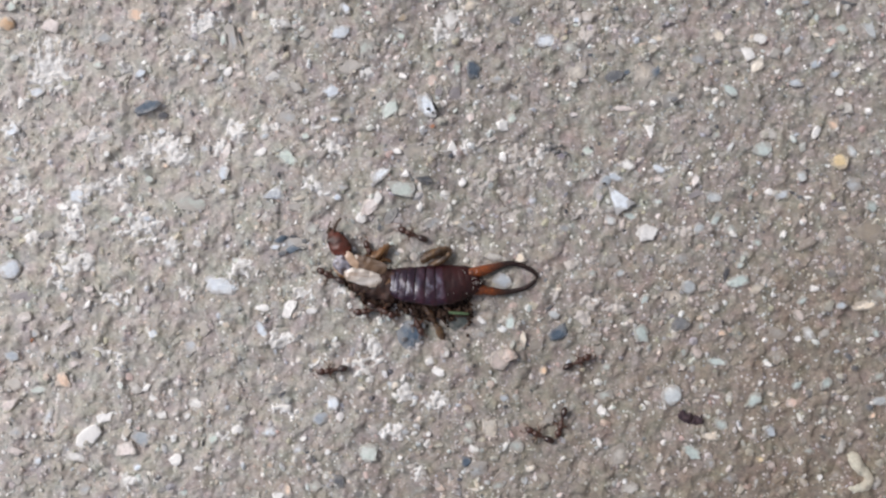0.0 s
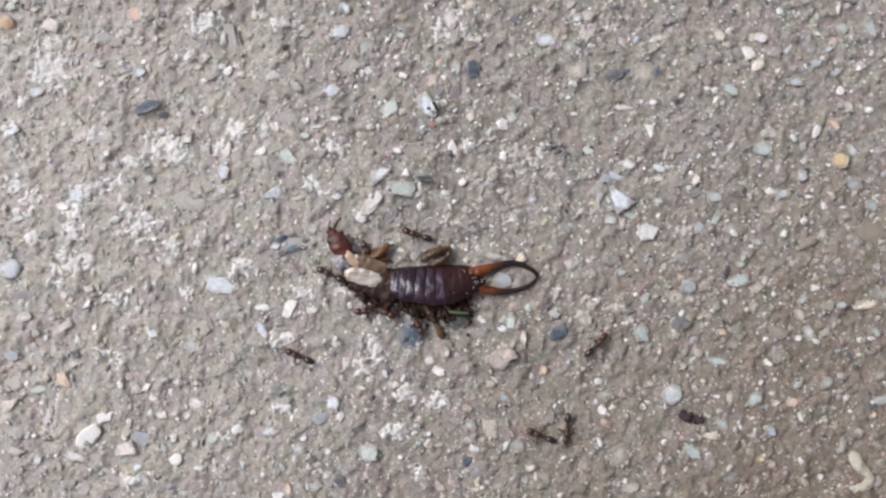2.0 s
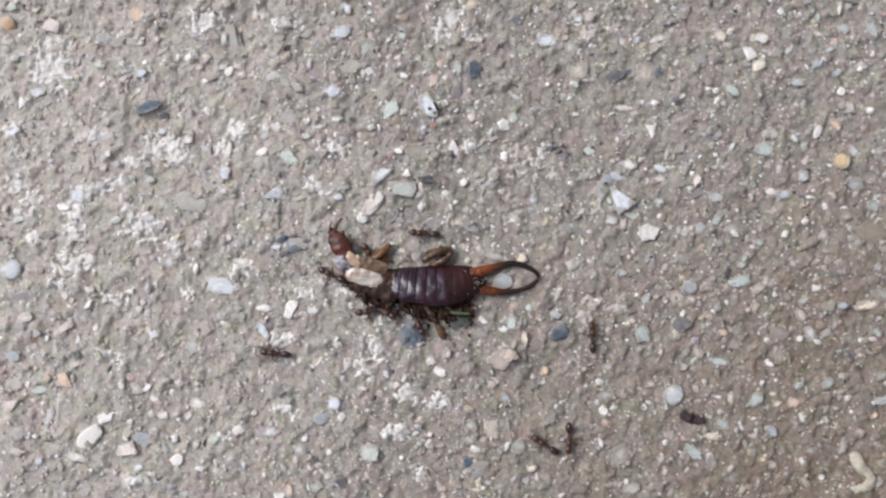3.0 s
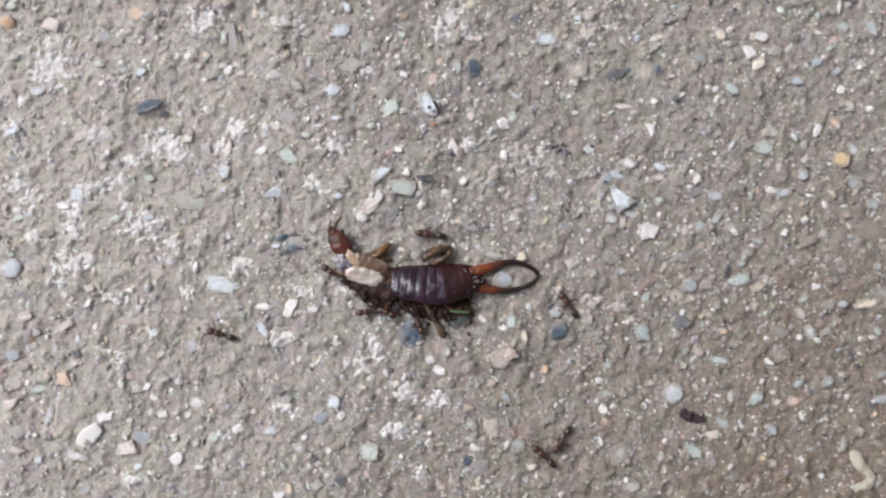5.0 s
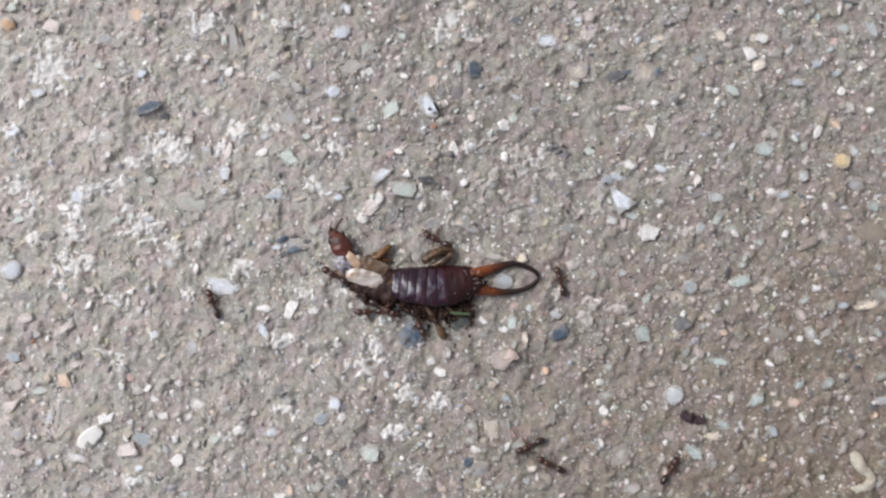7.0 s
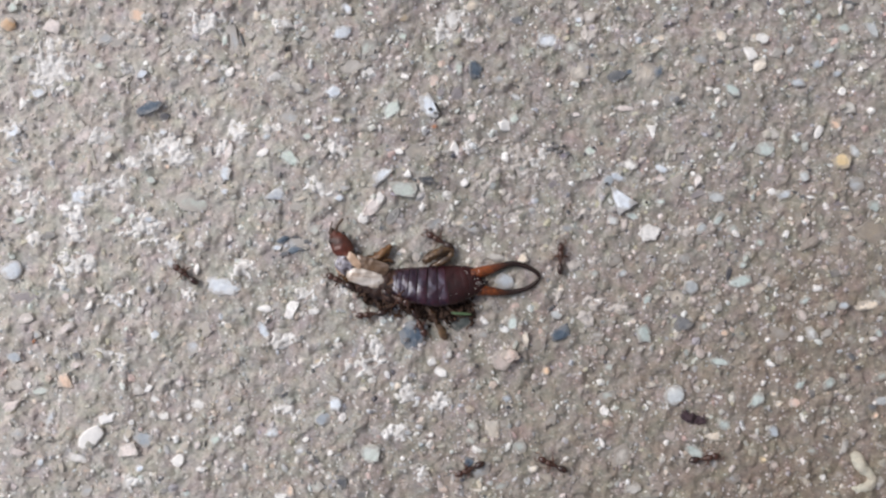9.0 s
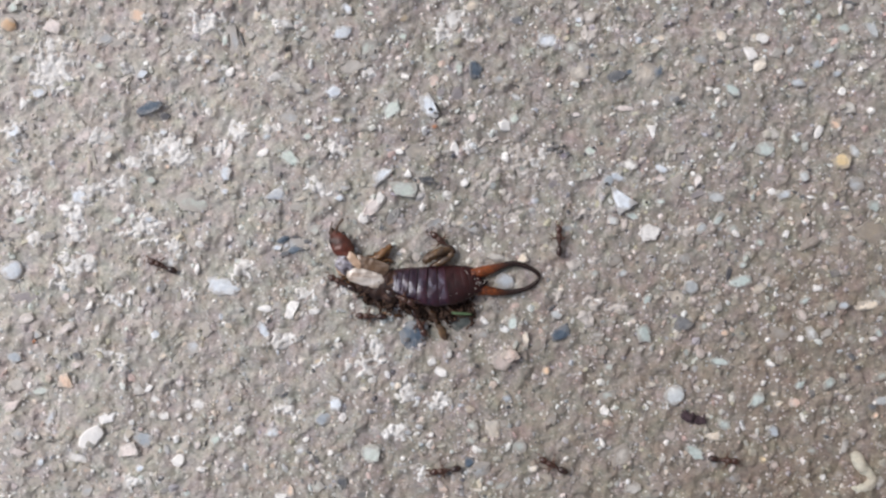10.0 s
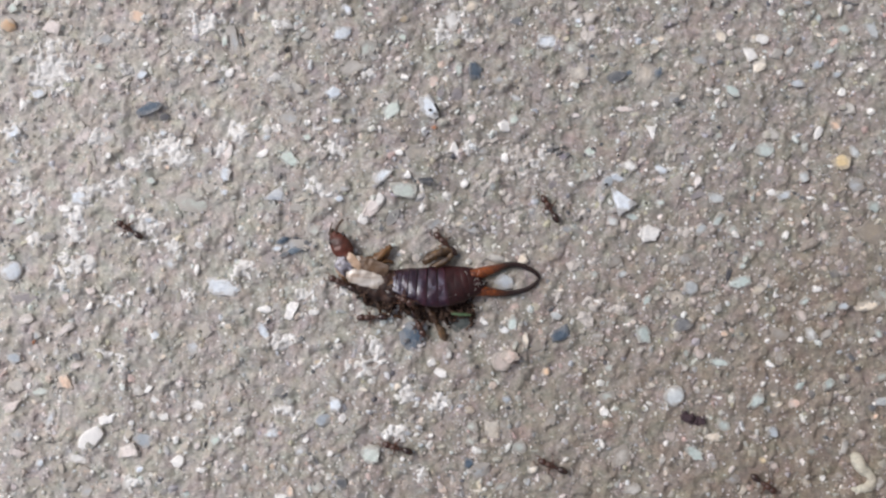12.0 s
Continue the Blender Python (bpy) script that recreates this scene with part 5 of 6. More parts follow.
pebble(24.20, 0.50, 0.80, 0.70, 0, "mint", rise=2.0, dusty=True)
pebble(27.80, 0.55, 0.85, 0.60, 0, "mint")
pebble(30.10, 1.30, 0.65, 0.45, 70, "white", rise=1.4)
pebble(24.05, 10.05, 0.85, 0.70, 30, "mint", dusty=True)
stone(20.80, 8.80, 1.10, 0.70, 20, "dim")
pebble(23.90, 7.20, 0.45, 0.40, -30, "cream")
pebble(21.30, 2.35, 0.30, 0.25, 0, "white", rise=1.4)
pebble(33.90, 6.05, 0.60, 0.55, 0, "tan")
pebble(25.80, 9.55, 0.80, 0.50, 0, "dim", dusty=True)
stone(38.40, 8.55, 1.00, 1.00, 0, "mint", dusty=True)
pebble(26.55, 5.80, 0.70, 0.40, 30, "tan")
stone(-38.40, -1.75, 2.00, 1.80, 0, "bluewhite", corners=7)
stone(-19.65, -3.25, 3.10, 1.50, -8, "bluewhite", corners=6)
stone(-24.35, -1.10, 1.35, 1.00, 0, "bluewhite", dusty=True)
stone(-33.95, -1.75, 1.80, 0.55, -45, "cream")
pebble(-35.60, -1.85, 0.50, 0.50, 0, "olive")
pebble(-21.95, -1.70, 0.95, 0.45, 85, "white", rise=1.4)
pebble(-31.30, -3.55, 0.90, 0.70, -10, "pink")
pebble(-27.80, -3.70, 0.70, 0.50, 0, "white", corners=3)
pebble(-33.45, -4.10, 0.75, 0.65, -30, "pink")
stone(-37.20, -4.25, 2.40, 1.00, 5, "violet", dusty=True)
pebble(-31.45, -4.95, 1.00, 0.45, 50, "white", rise=1.4)
pebble(-30.05, -4.50, 0.75, 0.40, 40, "cream")
pebble(-28.80, -4.85, 0.55, 0.40, -20, "bluewhite")
pebble(-23.60, -4.00, 1.10, 0.45, 85, "olive")
stone(-25.00, -3.35, 1.00, 0.65, 80, "slate", dusty=True)
stone(-37.05, -6.05, 1.30, 0.90, 10, "pink")
pebble(-33.45, -5.85, 0.60, 0.50, -45, "olive")
stone(-33.70, -7.05, 2.10, 0.65, 40, "pink")
pebble(-36.45, -8.10, 0.50, 0.30, 70, "rust")
pebble(-30.80, -6.95, 0.60, 0.45, 70, "white", rise=1.4)
pebble(-28.10, -6.95, 0.55, 0.45, 60, "palegreen")
stone(-25.60, -7.45, 0.90, 0.85, 60, "bluewhite")
stone(-22.30, -8.55, 1.70, 1.25, 60, "bluewhite", dusty=True)
pebble(-32.65, -9.30, 0.85, 0.55, -30, "slate")
stone(-38.20, -9.45, 1.40, 1.00, -10, "bluegrey")
pebble(-24.95, -9.40, 0.70, 0.40, 30, "cream")
stone(-21.20, -7.05, 1.30, 1.00, 80, "tan", dusty=True)
stone(-34.45, -8.95, 1.30, 0.60, 80, "bluewhite", dusty=True)
stone(-32.70, -10.20, 1.00, 0.70, 10, "pink")
stone(-36.20, -7.45, 1.00, 0.75, 0, "bluegrey", dusty=True)
stone(-26.70, -7.95, 1.00, 0.80, 0, "dim", dusty=True)
pebble(-24.20, -10.20, 0.90, 0.50, 0, "dim", dusty=True)
pebble(-27.20, -4.45, 0.90, 0.40, 90, "olive", dusty=True)
stone(-15.85, -5.20, 1.30, 0.65, 0, "white", rise=1.4)
pebble(-14.90, -4.90, 0.80, 0.70, 0, "bluegrey", dusty=True)
stone(-13.55, -5.25, 1.70, 1.00, 75, "white", corners=5, rise=1.4)
pebble(-11.55, -5.45, 0.95, 0.50, 5, "white", rise=1.4)
stone(-16.05, -7.20, 1.80, 0.75, -70, "bluewhite")
pebble(-15.60, -6.20, 0.75, 0.30, 70, "dark")
pebble(-14.20, -7.20, 1.30, 0.40, 10, "olive")
pebble(-12.70, -7.70, 0.55, 0.40, 40, "slate")
stone(-2.90, -7.50, 2.60, 2.30, 70, "slateblue", corners=6)
pebble(-1.20, -9.95, 0.75, 0.65, 40, "white", rise=1.4)
stone(-0.40, -10.85, 1.10, 0.75, -10, "white", rise=1.4)
stone(-11.20, -9.95, 1.00, 0.70, -20, "yellow", dusty=True)
stone(1.35, -6.30, 2.20, 1.70, 20, "teal", corners=6)
stone(5.25, -2.80, 1.70, 1.30, -5, "bluegrey", corners=6)
stone(6.80, -0.80, 0.95, 0.85, 20, "cream", rise=1.4)
stone(4.55, -0.75, 1.80, 0.70, -8, "dim")
pebble(9.20, -1.70, 0.55, 0.45, 20, "rose")
pebble(10.20, -3.55, 0.65, 0.45, 10, "cream")
pebble(13.15, -2.20, 0.75, 0.75, 0, "mint", dusty=True)
pebble(15.65, -2.15, 0.90, 0.60, 20, "smoke")
stone(15.05, -0.95, 1.30, 1.10, 0, "grey", dusty=True)
pebble(17.80, -4.45, 1.00, 0.60, 65, "mint")
stone(9.85, -5.75, 1.00, 0.80, 0, "smoke")
pebble(9.35, -5.25, 0.85, 0.40, 30, "dark")
stone(10.20, -7.45, 1.80, 1.15, 30, "slateblue", corners=5, rise=1.4)
stone(5.90, -6.55, 1.60, 0.85, 75, "mint")
pebble(3.45, -6.35, 0.85, 0.45, -40, "white", rise=1.4)
stone(3.30, -7.50, 1.20, 0.80, 0, "bluegrey", dusty=True)
stone(7.05, -7.85, 1.40, 0.70, -75, "cream", rise=1.4)
stone(5.10, -9.75, 2.10, 1.90, 20, "rose", corners=7)
stone(5.65, -9.35, 1.40, 1.15, 30, "salmon", rise=3.6)
pebble(8.90, -10.80, 0.75, 0.70, 0, "orange")
stone(8.20, -8.45, 1.30, 1.20, 45, "tan", dusty=True)
stone(13.40, -7.55, 1.20, 0.80, 0, "smoke", dusty=True)
stone(13.80, -8.95, 1.40, 0.95, 80, "dim", dusty=True)
stone(17.55, -7.45, 1.80, 1.20, -75, "mint", corners=5, rise=1.4)
pebble(17.30, -8.85, 0.70, 0.50, 30, "dim")
stone(14.55, -10.45, 1.10, 0.80, 30, "mint", dusty=True)
pebble(0.30, -9.20, 0.85, 0.60, 60, "pale")
pebble(18.25, -1.45, 0.85, 0.40, 75, "olive", rise=2.0, dusty=True)
pebble(16.40, -2.50, 0.30, 0.25, 0, "black")
pebble(18.30, -0.70, 0.35, 0.20, -20, "black")
pebble(19.05, -3.45, 0.65, 0.45, -20, "smoke", rise=2.0, dusty=True)
pebble(18.80, -4.20, 0.80, 0.45, 20, "cream", rise=2.0, dusty=True)
stone(7.80, -1.95, 1.20, 0.80, 0, "rose", dusty=True)
stone(21.65, -3.35, 1.40, 1.30, 0, "smoke", corners=7)
stone(25.00, -2.20, 1.40, 0.55, 80, "dark")
stone(25.95, -2.90, 2.10, 1.00, 15, "mint")
stone(23.05, -3.40, 1.00, 0.65, 20, "rose", rise=1.4)
pebble(23.65, -2.60, 0.75, 0.50, 10, "rose")
pebble(24.20, -3.90, 0.65, 0.40, -15, "cream", rise=2.0, dusty=True)
stone(27.70, -3.50, 1.30, 0.75, 25, "tan", rise=1.4)
pebble(21.90, -4.55, 0.70, 0.60, 0, "rose")
stone(27.35, -5.20, 1.15, 0.70, 70, "rose")
stone(20.55, -4.35, 2.00, 1.50, 0, "cream", dusty=True)
stone(20.95, -6.55, 1.60, 1.25, 30, "slate")
pebble(20.30, -5.95, 0.70, 0.50, 0, "violet")
pebble(22.85, -6.85, 0.90, 0.70, 55, "mint", rise=2.0, dusty=True)
pebble(24.60, -7.45, 0.85, 0.60, 15, "peach")
pebble(23.30, -5.95, 0.85, 0.65, -40, "rose")
pebble(24.05, -5.20, 0.85, 0.65, 60, "grey")
stone(31.55, -5.85, 1.30, 0.90, -40, "rose", rise=1.4)
pebble(32.95, -3.50, 0.85, 0.55, 0, "white", rise=1.4)
pebble(31.85, -4.60, 1.05, 0.60, 30, "mint")
stone(34.05, -5.00, 1.40, 1.10, 45, "olive", rise=1.4)
pebble(35.15, -5.00, 0.90, 0.60, 20, "bluegrey")
stone(37.30, -5.00, 2.10, 0.85, 8, "cream", rise=1.4)
# a shaded pit, put in as a level grey stone
stone(29.55, -7.45, 2.00, 1.20, -5, "grey", dusty=True)
stone(32.30, -7.45, 1.30, 0.95, -60, "smoke")
pebble(31.40, -7.95, 0.60, 0.50, 0, "white", rise=1.4)
stone(33.80, -7.45, 1.20, 0.70, 35, "dim")
pebble(34.55, -6.70, 1.05, 0.50, 80, "dim")
pebble(28.55, -8.05, 0.55, 0.40, 10, "white", rise=1.4)
pebble(27.40, -8.60, 1.10, 0.55, 25, "peach", rise=2.0, dusty=True)
pebble(25.80, -8.60, 0.80, 0.75, 0, "dim", rise=2.0, dusty=True)
stone(22.50, -9.15, 1.20, 0.80, -50, "rose", rise=1.4)
stone(21.35, -9.20, 1.00, 0.70, 90, "mint", dusty=True)
stone(24.30, -10.00, 1.80, 0.65, -10, "mint", rise=1.4)
stone(29.55, -9.55, 1.30, 1.00, 90, "dim", rise=2.0, dusty=True)
# shade under the stone above, made as a dark sliver
pebble(29.40, -10.25, 0.60, 0.30, 0, "dark")
pebble(28.80, -10.20, 0.70, 0.40, -20, "white", rise=1.4)
pebble(35.95, -9.55, 0.90, 0.55, -60, "slate")
pebble(36.55, -10.55, 0.60, 0.55, 0, "dark")
pebble(36.80, -9.45, 0.45, 0.45, 0, "cream")
pebble(38.30, -7.45, 0.80, 0.65, -50, "mint")
pebble(38.35, -1.70, 0.75, 0.65, 40, "smoke")
stone(38.55, -4.00, 1.50, 1.10, 0, "mint", dusty=True)
pebble(26.80, -0.45, 0.75, 0.70, 0, "dim")
pebble(26.30, -1.45, 0.75, 0.50, 30, "mint")
stone(21.05, -0.75, 1.30, 1.20, 0, "bluegrey", dusty=True)
pebble(25.30, -8.95, 0.50, 0.30, 0, "dark")
pebble(21.80, -1.85, 0.35, 0.25, 60, "black")
pebble(38.05, -3.95, 0.70, 0.60, 0, "mint", dusty=True)
stone(35.80, -7.95, 1.10, 0.80, 0, "dim", dusty=True)
stone(34.30, -2.20, 1.10, 0.70, 0, "slate", dusty=True)
stone(30.30, -4.20, 1.10, 0.90, 0, "dim", dusty=True)
stone(-33.60, -11.60, 1.60, 1.30, -20, "peach", corners=4, rise=1.4)
stone(-35.80, -12.45, 1.40, 0.75, 5, "palegreen")
pebble(-34.80, -12.55, 1.00, 0.55, 80, "olive", dusty=True)
stone(-31.35, -16.60, 2.70, 1.55, 40, "quartz", corners=7)
stone(-29.80, -14.85, 1.60, 0.85, 25, "quartz", corners=4, rise=1.4)
stone(-32.45, -18.35, 1.75, 0.80, -15, "pale")
stone(-28.05, -17.70, 1.90, 1.20, 10, "pink", corners=4, rise=1.4)
stone(-26.70, -16.65, 1.70, 1.25, -30, "bluegrey")
stone(-28.00, -16.20, 0.95, 0.75, 60, "tan")
stone(-27.20, -12.35, 1.20, 1.10, 0, "pale", dusty=True)
pebble(-26.20, -12.25, 0.90, 0.50, 40, "white", rise=1.4)
pebble(-21.95, -11.90, 0.90, 0.60, 10, "cream")
stone(-21.85, -13.70, 1.35, 0.90, -10, "pale")
stone(-38.20, -13.70, 1.70, 0.90, 25, "pink")
stone(-37.70, -16.20, 1.30, 1.15, -10, "bluegrey", dusty=True)
stone(-37.70, -17.80, 1.60, 0.85, -10, "pink", rise=1.4)
pebble(-36.10, -16.50, 0.45, 0.40, 0, "white", rise=1.4)
pebble(-34.95, -16.90, 0.75, 0.25, 0, "black")
pebble(-33.95, -19.10, 1.05, 0.55, -80, "tan", corners=8)
stone(-35.80, -18.70, 0.90, 0.75, 60, "bluewhite")
stone(-36.20, -20.45, 1.70, 1.00, 10, "tan", dusty=True)
stone(-34.95, -14.80, 1.70, 0.80, 60, "bluewhite", dusty=True)
stone(-23.55, -18.60, 1.15, 0.95, 30, "quartz", corners=6, rise=1.4)
pebble(-22.95, -17.25, 0.80, 0.70, 0, "tan")
pebble(-21.95, -17.25, 0.80, 0.55, 70, "pink")
stone(-24.95, -14.70, 0.95, 0.85, 0, "pale")
pebble(-23.70, -14.60, 0.55, 0.45, 30, "pink")
pebble(-22.70, -14.80, 0.75, 0.65, 60, "pale")
pebble(-25.60, -13.20, 0.90, 0.60, -10, "pale")
pebble(-21.20, -17.15, 0.70, 0.25, 80, "black")
stone(-20.30, -16.70, 1.00, 0.85, 40, "palegreen")
pebble(-20.20, -18.70, 1.10, 0.50, -70, "pink")
pebble(-21.45, -19.35, 1.00, 0.50, 0, "white", rise=1.4)
stone(-31.70, -19.45, 1.10, 0.80, 0, "peach", dusty=True)
stone(-27.95, -20.45, 1.30, 0.90, 40, "pale")
stone(-26.30, -20.45, 1.00, 0.70, -30, "pale", dusty=True)
pebble(-26.95, -19.25, 0.85, 0.55, 20, "bluewhite")
stone(-24.70, -21.25, 1.20, 0.60, 20, "slate", dusty=True)
pebble(-22.90, -21.50, 0.80, 0.75, 0, "mint")
stone(-31.70, -21.25, 1.10, 1.00, 0, "bluegrey", dusty=True)
stone(-33.10, -20.75, 1.30, 0.80, 0, "tan", dusty=True)
stone(-37.70, -20.45, 1.00, 0.80, 0, "dim", dusty=True)
stone(-37.95, -11.95, 1.50, 1.20, 0, "dim", dusty=True)
stone(-9.70, -13.55, 1.50, 1.25, -60, "bluewhite", corners=4, rise=1.4)
stone(-10.80, -14.95, 1.50, 1.15, 20, "bluegrey", corners=8)
stone(-18.20, -15.95, 1.20, 0.90, 10, "white", corners=7)
stone(-15.30, -16.20, 1.20, 1.05, 20, "bluewhite")
stone(-14.60, -12.45, 1.60, 1.10, 20, "slate", dusty=True)
pebble(-14.20, -12.80, 1.00, 0.35, 35, "dark")
stone(-18.70, -13.25, 1.30, 0.65, 20, "tan")
pebble(-7.20, -12.25, 0.75, 0.50, 0, "cream")
stone(-12.80, -17.70, 1.30, 0.85, 10, "bluewhite", dusty=True)
pebble(-12.35, -16.80, 0.60, 0.45, 30, "white", rise=1.4)
pebble(-11.45, -18.70, 0.90, 0.50, -70, "dark")
pebble(-15.30, -19.10, 0.80, 0.70, 10, "orange", dusty=True)
stone(-6.55, -18.10, 1.80, 1.65, 0, "palegreen")
stone(-9.15, -20.55, 1.30, 1.00, -30, "slate")
stone(-7.45, -21.70, 1.00, 0.65, 0, "slate", dusty=True)
stone(-11.40, -20.95, 1.20, 0.95, 0, "palegreen", dusty=True)
stone(-13.70, -21.25, 1.00, 0.70, 80, "peach")
stone(-14.50, -21.75, 1.15, 0.70, 30, "white", rise=1.4)
pebble(-4.90, -18.35, 0.85, 0.55, 70, "tan")
pebble(-3.80, -18.45, 0.45, 0.35, 0, "white", rise=1.4)
pebble(-1.35, -16.45, 0.60, 0.40, 20, "white", rise=1.4)
stone(-3.40, -16.20, 1.10, 0.90, 0, "bluegrey", dusty=True)
stone(-1.95, -19.95, 1.20, 1.00, 0, "pale", dusty=True)
pebble(-10.20, -17.95, 0.65, 0.45, 40, "white", rise=1.4)
stone(-17.95, -14.20, 1.10, 0.65, 0, "dim", dusty=True)
pebble(-4.20, -12.00, 0.90, 0.65, 60, "cream")
stone(-9.20, -15.70, 1.50, 1.10, 0, "dim", dusty=True)
pebble(-17.45, -21.35, 1.00, 0.60, 0, "tan", dusty=True)
stone(4.15, -15.85, 2.00, 1.50, -60, "cream", corners=4, rise=1.4)
stone(2.05, -18.85, 0.90, 0.80, 70, "slateblue", corners=5, rise=1.4)
stone(3.10, -19.55, 1.70, 1.50, 0, "bluegrey", dusty=True)
stone(5.30, -20.05, 1.60, 1.20, 20, "rose", dusty=True)
stone(4.80, -20.95, 1.30, 0.80, 20, "mint", dusty=True)
pebble(7.70, -19.35, 0.90, 0.65, 40, "cream")
stone(8.80, -20.20, 1.30, 1.10, 0, "tan", dusty=True)
stone(12.40, -19.45, 1.30, 0.90, 80, "peach", dusty=True)
pebble(11.30, -20.25, 0.85, 0.65, 80, "dim", dusty=True)
pebble(14.05, -14.30, 0.90, 0.70, -55, "white", corners=5, rise=1.4)
pebble(13.80, -17.10, 0.75, 0.40, -70, "white", rise=1.4)
stone(14.30, -12.95, 1.40, 1.00, 0, "mint", dusty=True)
stone(15.55, -18.35, 2.10, 1.70, 50, "dim", dusty=True)
stone(16.55, -21.20, 1.50, 1.00, 10, "dim")
pebble(19.05, -18.50, 0.85, 0.60, 80, "dim")
pebble(18.20, -12.00, 0.85, 0.60, 0, "cream", rise=2.0, dusty=True)
pebble(5.55, -13.95, 0.45, 0.35, 20, "dark")
pebble(5.40, -13.20, 0.85, 0.70, 0, "bluegrey")
stone(2.30, -15.55, 1.30, 0.90, 0, "palegreen", dusty=True)
stone(2.30, -16.95, 1.10, 0.80, 0, "palegreen", dusty=True)
stone(6.40, -17.40, 1.50, 1.20, 0, "mint", dusty=True)
pebble(2.80, -21.25, 1.20, 0.35, -5, "cream")
stone(9.30, -15.00, 1.30, 0.90, 20, "grey", dusty=True)
stone(5.05, -15.45, 1.30, 0.90, 10, "dim", dusty=True)
pebble(1.55, -12.95, 0.80, 0.70, 60, "slate", dusty=True)
stone(16.80, -15.95, 1.20, 0.90, 0, "dim", dusty=True)
stone(20.20, -12.85, 1.90, 1.70, 60, "smoke", corners=8)
stone(19.90, -16.45, 1.40, 0.90, -30, "rose")
stone(27.35, -13.40, 1.70, 1.00, 40, "mint", corners=5, rise=1.4)
pebble(28.95, -12.80, 0.65, 0.50, 0, "cream")
stone(30.80, -13.55, 1.05, 0.80, 10, "salmon")
stone(31.35, -12.00, 1.15, 0.70, 35, "mint")
stone(33.80, -11.85, 1.15, 0.95, 20, "mint", rise=1.4)
pebble(35.05, -12.60, 0.95, 0.40, 20, "tan")
pebble(29.45, -13.70, 0.75, 0.40, 30, "cream")
pebble(31.05, -15.55, 1.40, 0.45, -80, "dim", rise=2.0, dusty=True)
stone(28.90, -16.10, 1.15, 1.00, -60, "bluegrey", rise=1.4)
stone(24.55, -15.45, 1.30, 0.95, -30, "mint", rise=1.4)
stone(23.55, -16.45, 1.40, 0.85, -5, "cream", rise=1.4)
stone(22.05, -18.00, 1.90, 0.90, -40, "mint")
stone(23.55, -18.85, 1.20, 1.00, 80, "bluegrey", dusty=True)
pebble(28.05, -18.60, 0.65, 0.60, 0, "yellow")
pebble(28.95, -19.10, 0.90, 0.70, -15, "rose")
pebble(27.65, -20.75, 1.10, 0.40, 80, "smoke", rise=2.0, dusty=True)
pebble(26.40, -21.25, 1.10, 0.55, 60, "tan")
stone(35.20, -17.45, 1.25, 0.70, 65, "dim")
stone(38.70, -13.45, 1.50, 0.85, 0, "smoke")
pebble(37.80, -14.00, 0.70, 0.60, 0, "slate")
pebble(38.05, -14.80, 0.65, 0.50, 60, "peach")
stone(38.55, -11.35, 1.50, 0.70, 20, "mint", rise=2.0, dusty=True)
pebble(38.45, -17.45, 1.00, 0.55, -20, "smoke", rise=2.0, dusty=True)
pebble(32.40, -12.80, 0.75, 0.65, 40, "slate", dusty=True)
pebble(33.30, -20.20, 0.55, 0.40, 70, "white", rise=1.4)
pebble(29.65, -20.05, 0.55, 0.35, 20, "cream", rise=2.0, dusty=True)
stone(31.80, -20.55, 1.10, 0.65, -30, "tan")
stone(32.30, -17.80, 1.20, 0.70, 0, "mint", dusty=True)
stone(25.30, -20.20, 1.40, 0.90, -20, "bluegrey", dusty=True)
pebble(34.80, -15.75, 0.85, 0.40, 80, "rose")
pebble(35.40, -11.70, 0.35, 0.30, 0, "black")
pebble(33.55, -16.60, 0.60, 0.40, -20, "slate")
stone(38.30, -20.75, 1.00, 0.75, 60, "dim")
pebble(20.70, -13.50, 0.45, 0.30, 0, "orange")
pebble(21.50, -13.40, 0.45, 0.30, 20, "peach", rise=2.0, dusty=True)
pebble(22.45, -13.40, 0.55, 0.30, 0, "cream")
pebble(24.20, -13.10, 0.50, 0.30, 0, "white", rise=1.4)
pebble(28.05, -11.85, 0.55, 0.40, 40, "white", rise=1.4)
pebble(30.55, -17.45, 1.00, 0.40, -40, "dim", rise=2.0, dusty=True)
stone(34.80, -19.95, 1.20, 0.80, 0, "dim", dusty=True)
stone(30.05, -21.45, 1.10, 0.80, 0, "tan", dusty=True)
stone(23.30, -12.45, 1.20, 0.80, 0, "grey", dusty=True)
pebble(9.55, 8.95, 0.45, 0.30, 0, "dark", rise=3.6)
pebble(10.20, 8.65, 0.50, 0.30, 30, "dark", rise=3.6)
pebble(10.80, 8.45, 0.45, 0.35, 0, "slate", rise=3.6)
pebble(10.45, 9.15, 0.35, 0.25, 0, "dark", rise=3.6)
pebble(9.90, 8.55, 0.35, 0.25, 60, "slate", rise=3.6)
pebble(-3.40, -7.95, 0.50, 0.35, 20, "dark", rise=3.6)
pebble(-2.60, -7.15, 0.45, 0.30, 60, "slate", rise=3.6)
crust(-34.70, 16.25, 1.50, 2.10, 0.34)
crust(-38.20, 10.55, 0.90, 0.90, 0.12)
crust(-24.60, 9.15, 1.80, 1.00, 0.27)
crust(-23.20, 8.30, 1.10, 0.70, 0.12)
crust(-32.70, 2.30, 0.85, 1.20, 0.42)
crust(-26.45, 1.80, 1.80, 1.10, 0.12)
crust(-26.10, 2.80, 0.70, 0.50, 0.12)
crust(-31.70, 5.30, 1.10, 0.60, 0.12)
crust(-0.70, -13.35, 1.00, 0.90, 0.05)
crust(-3.20, -12.45, 0.60, 1.20)
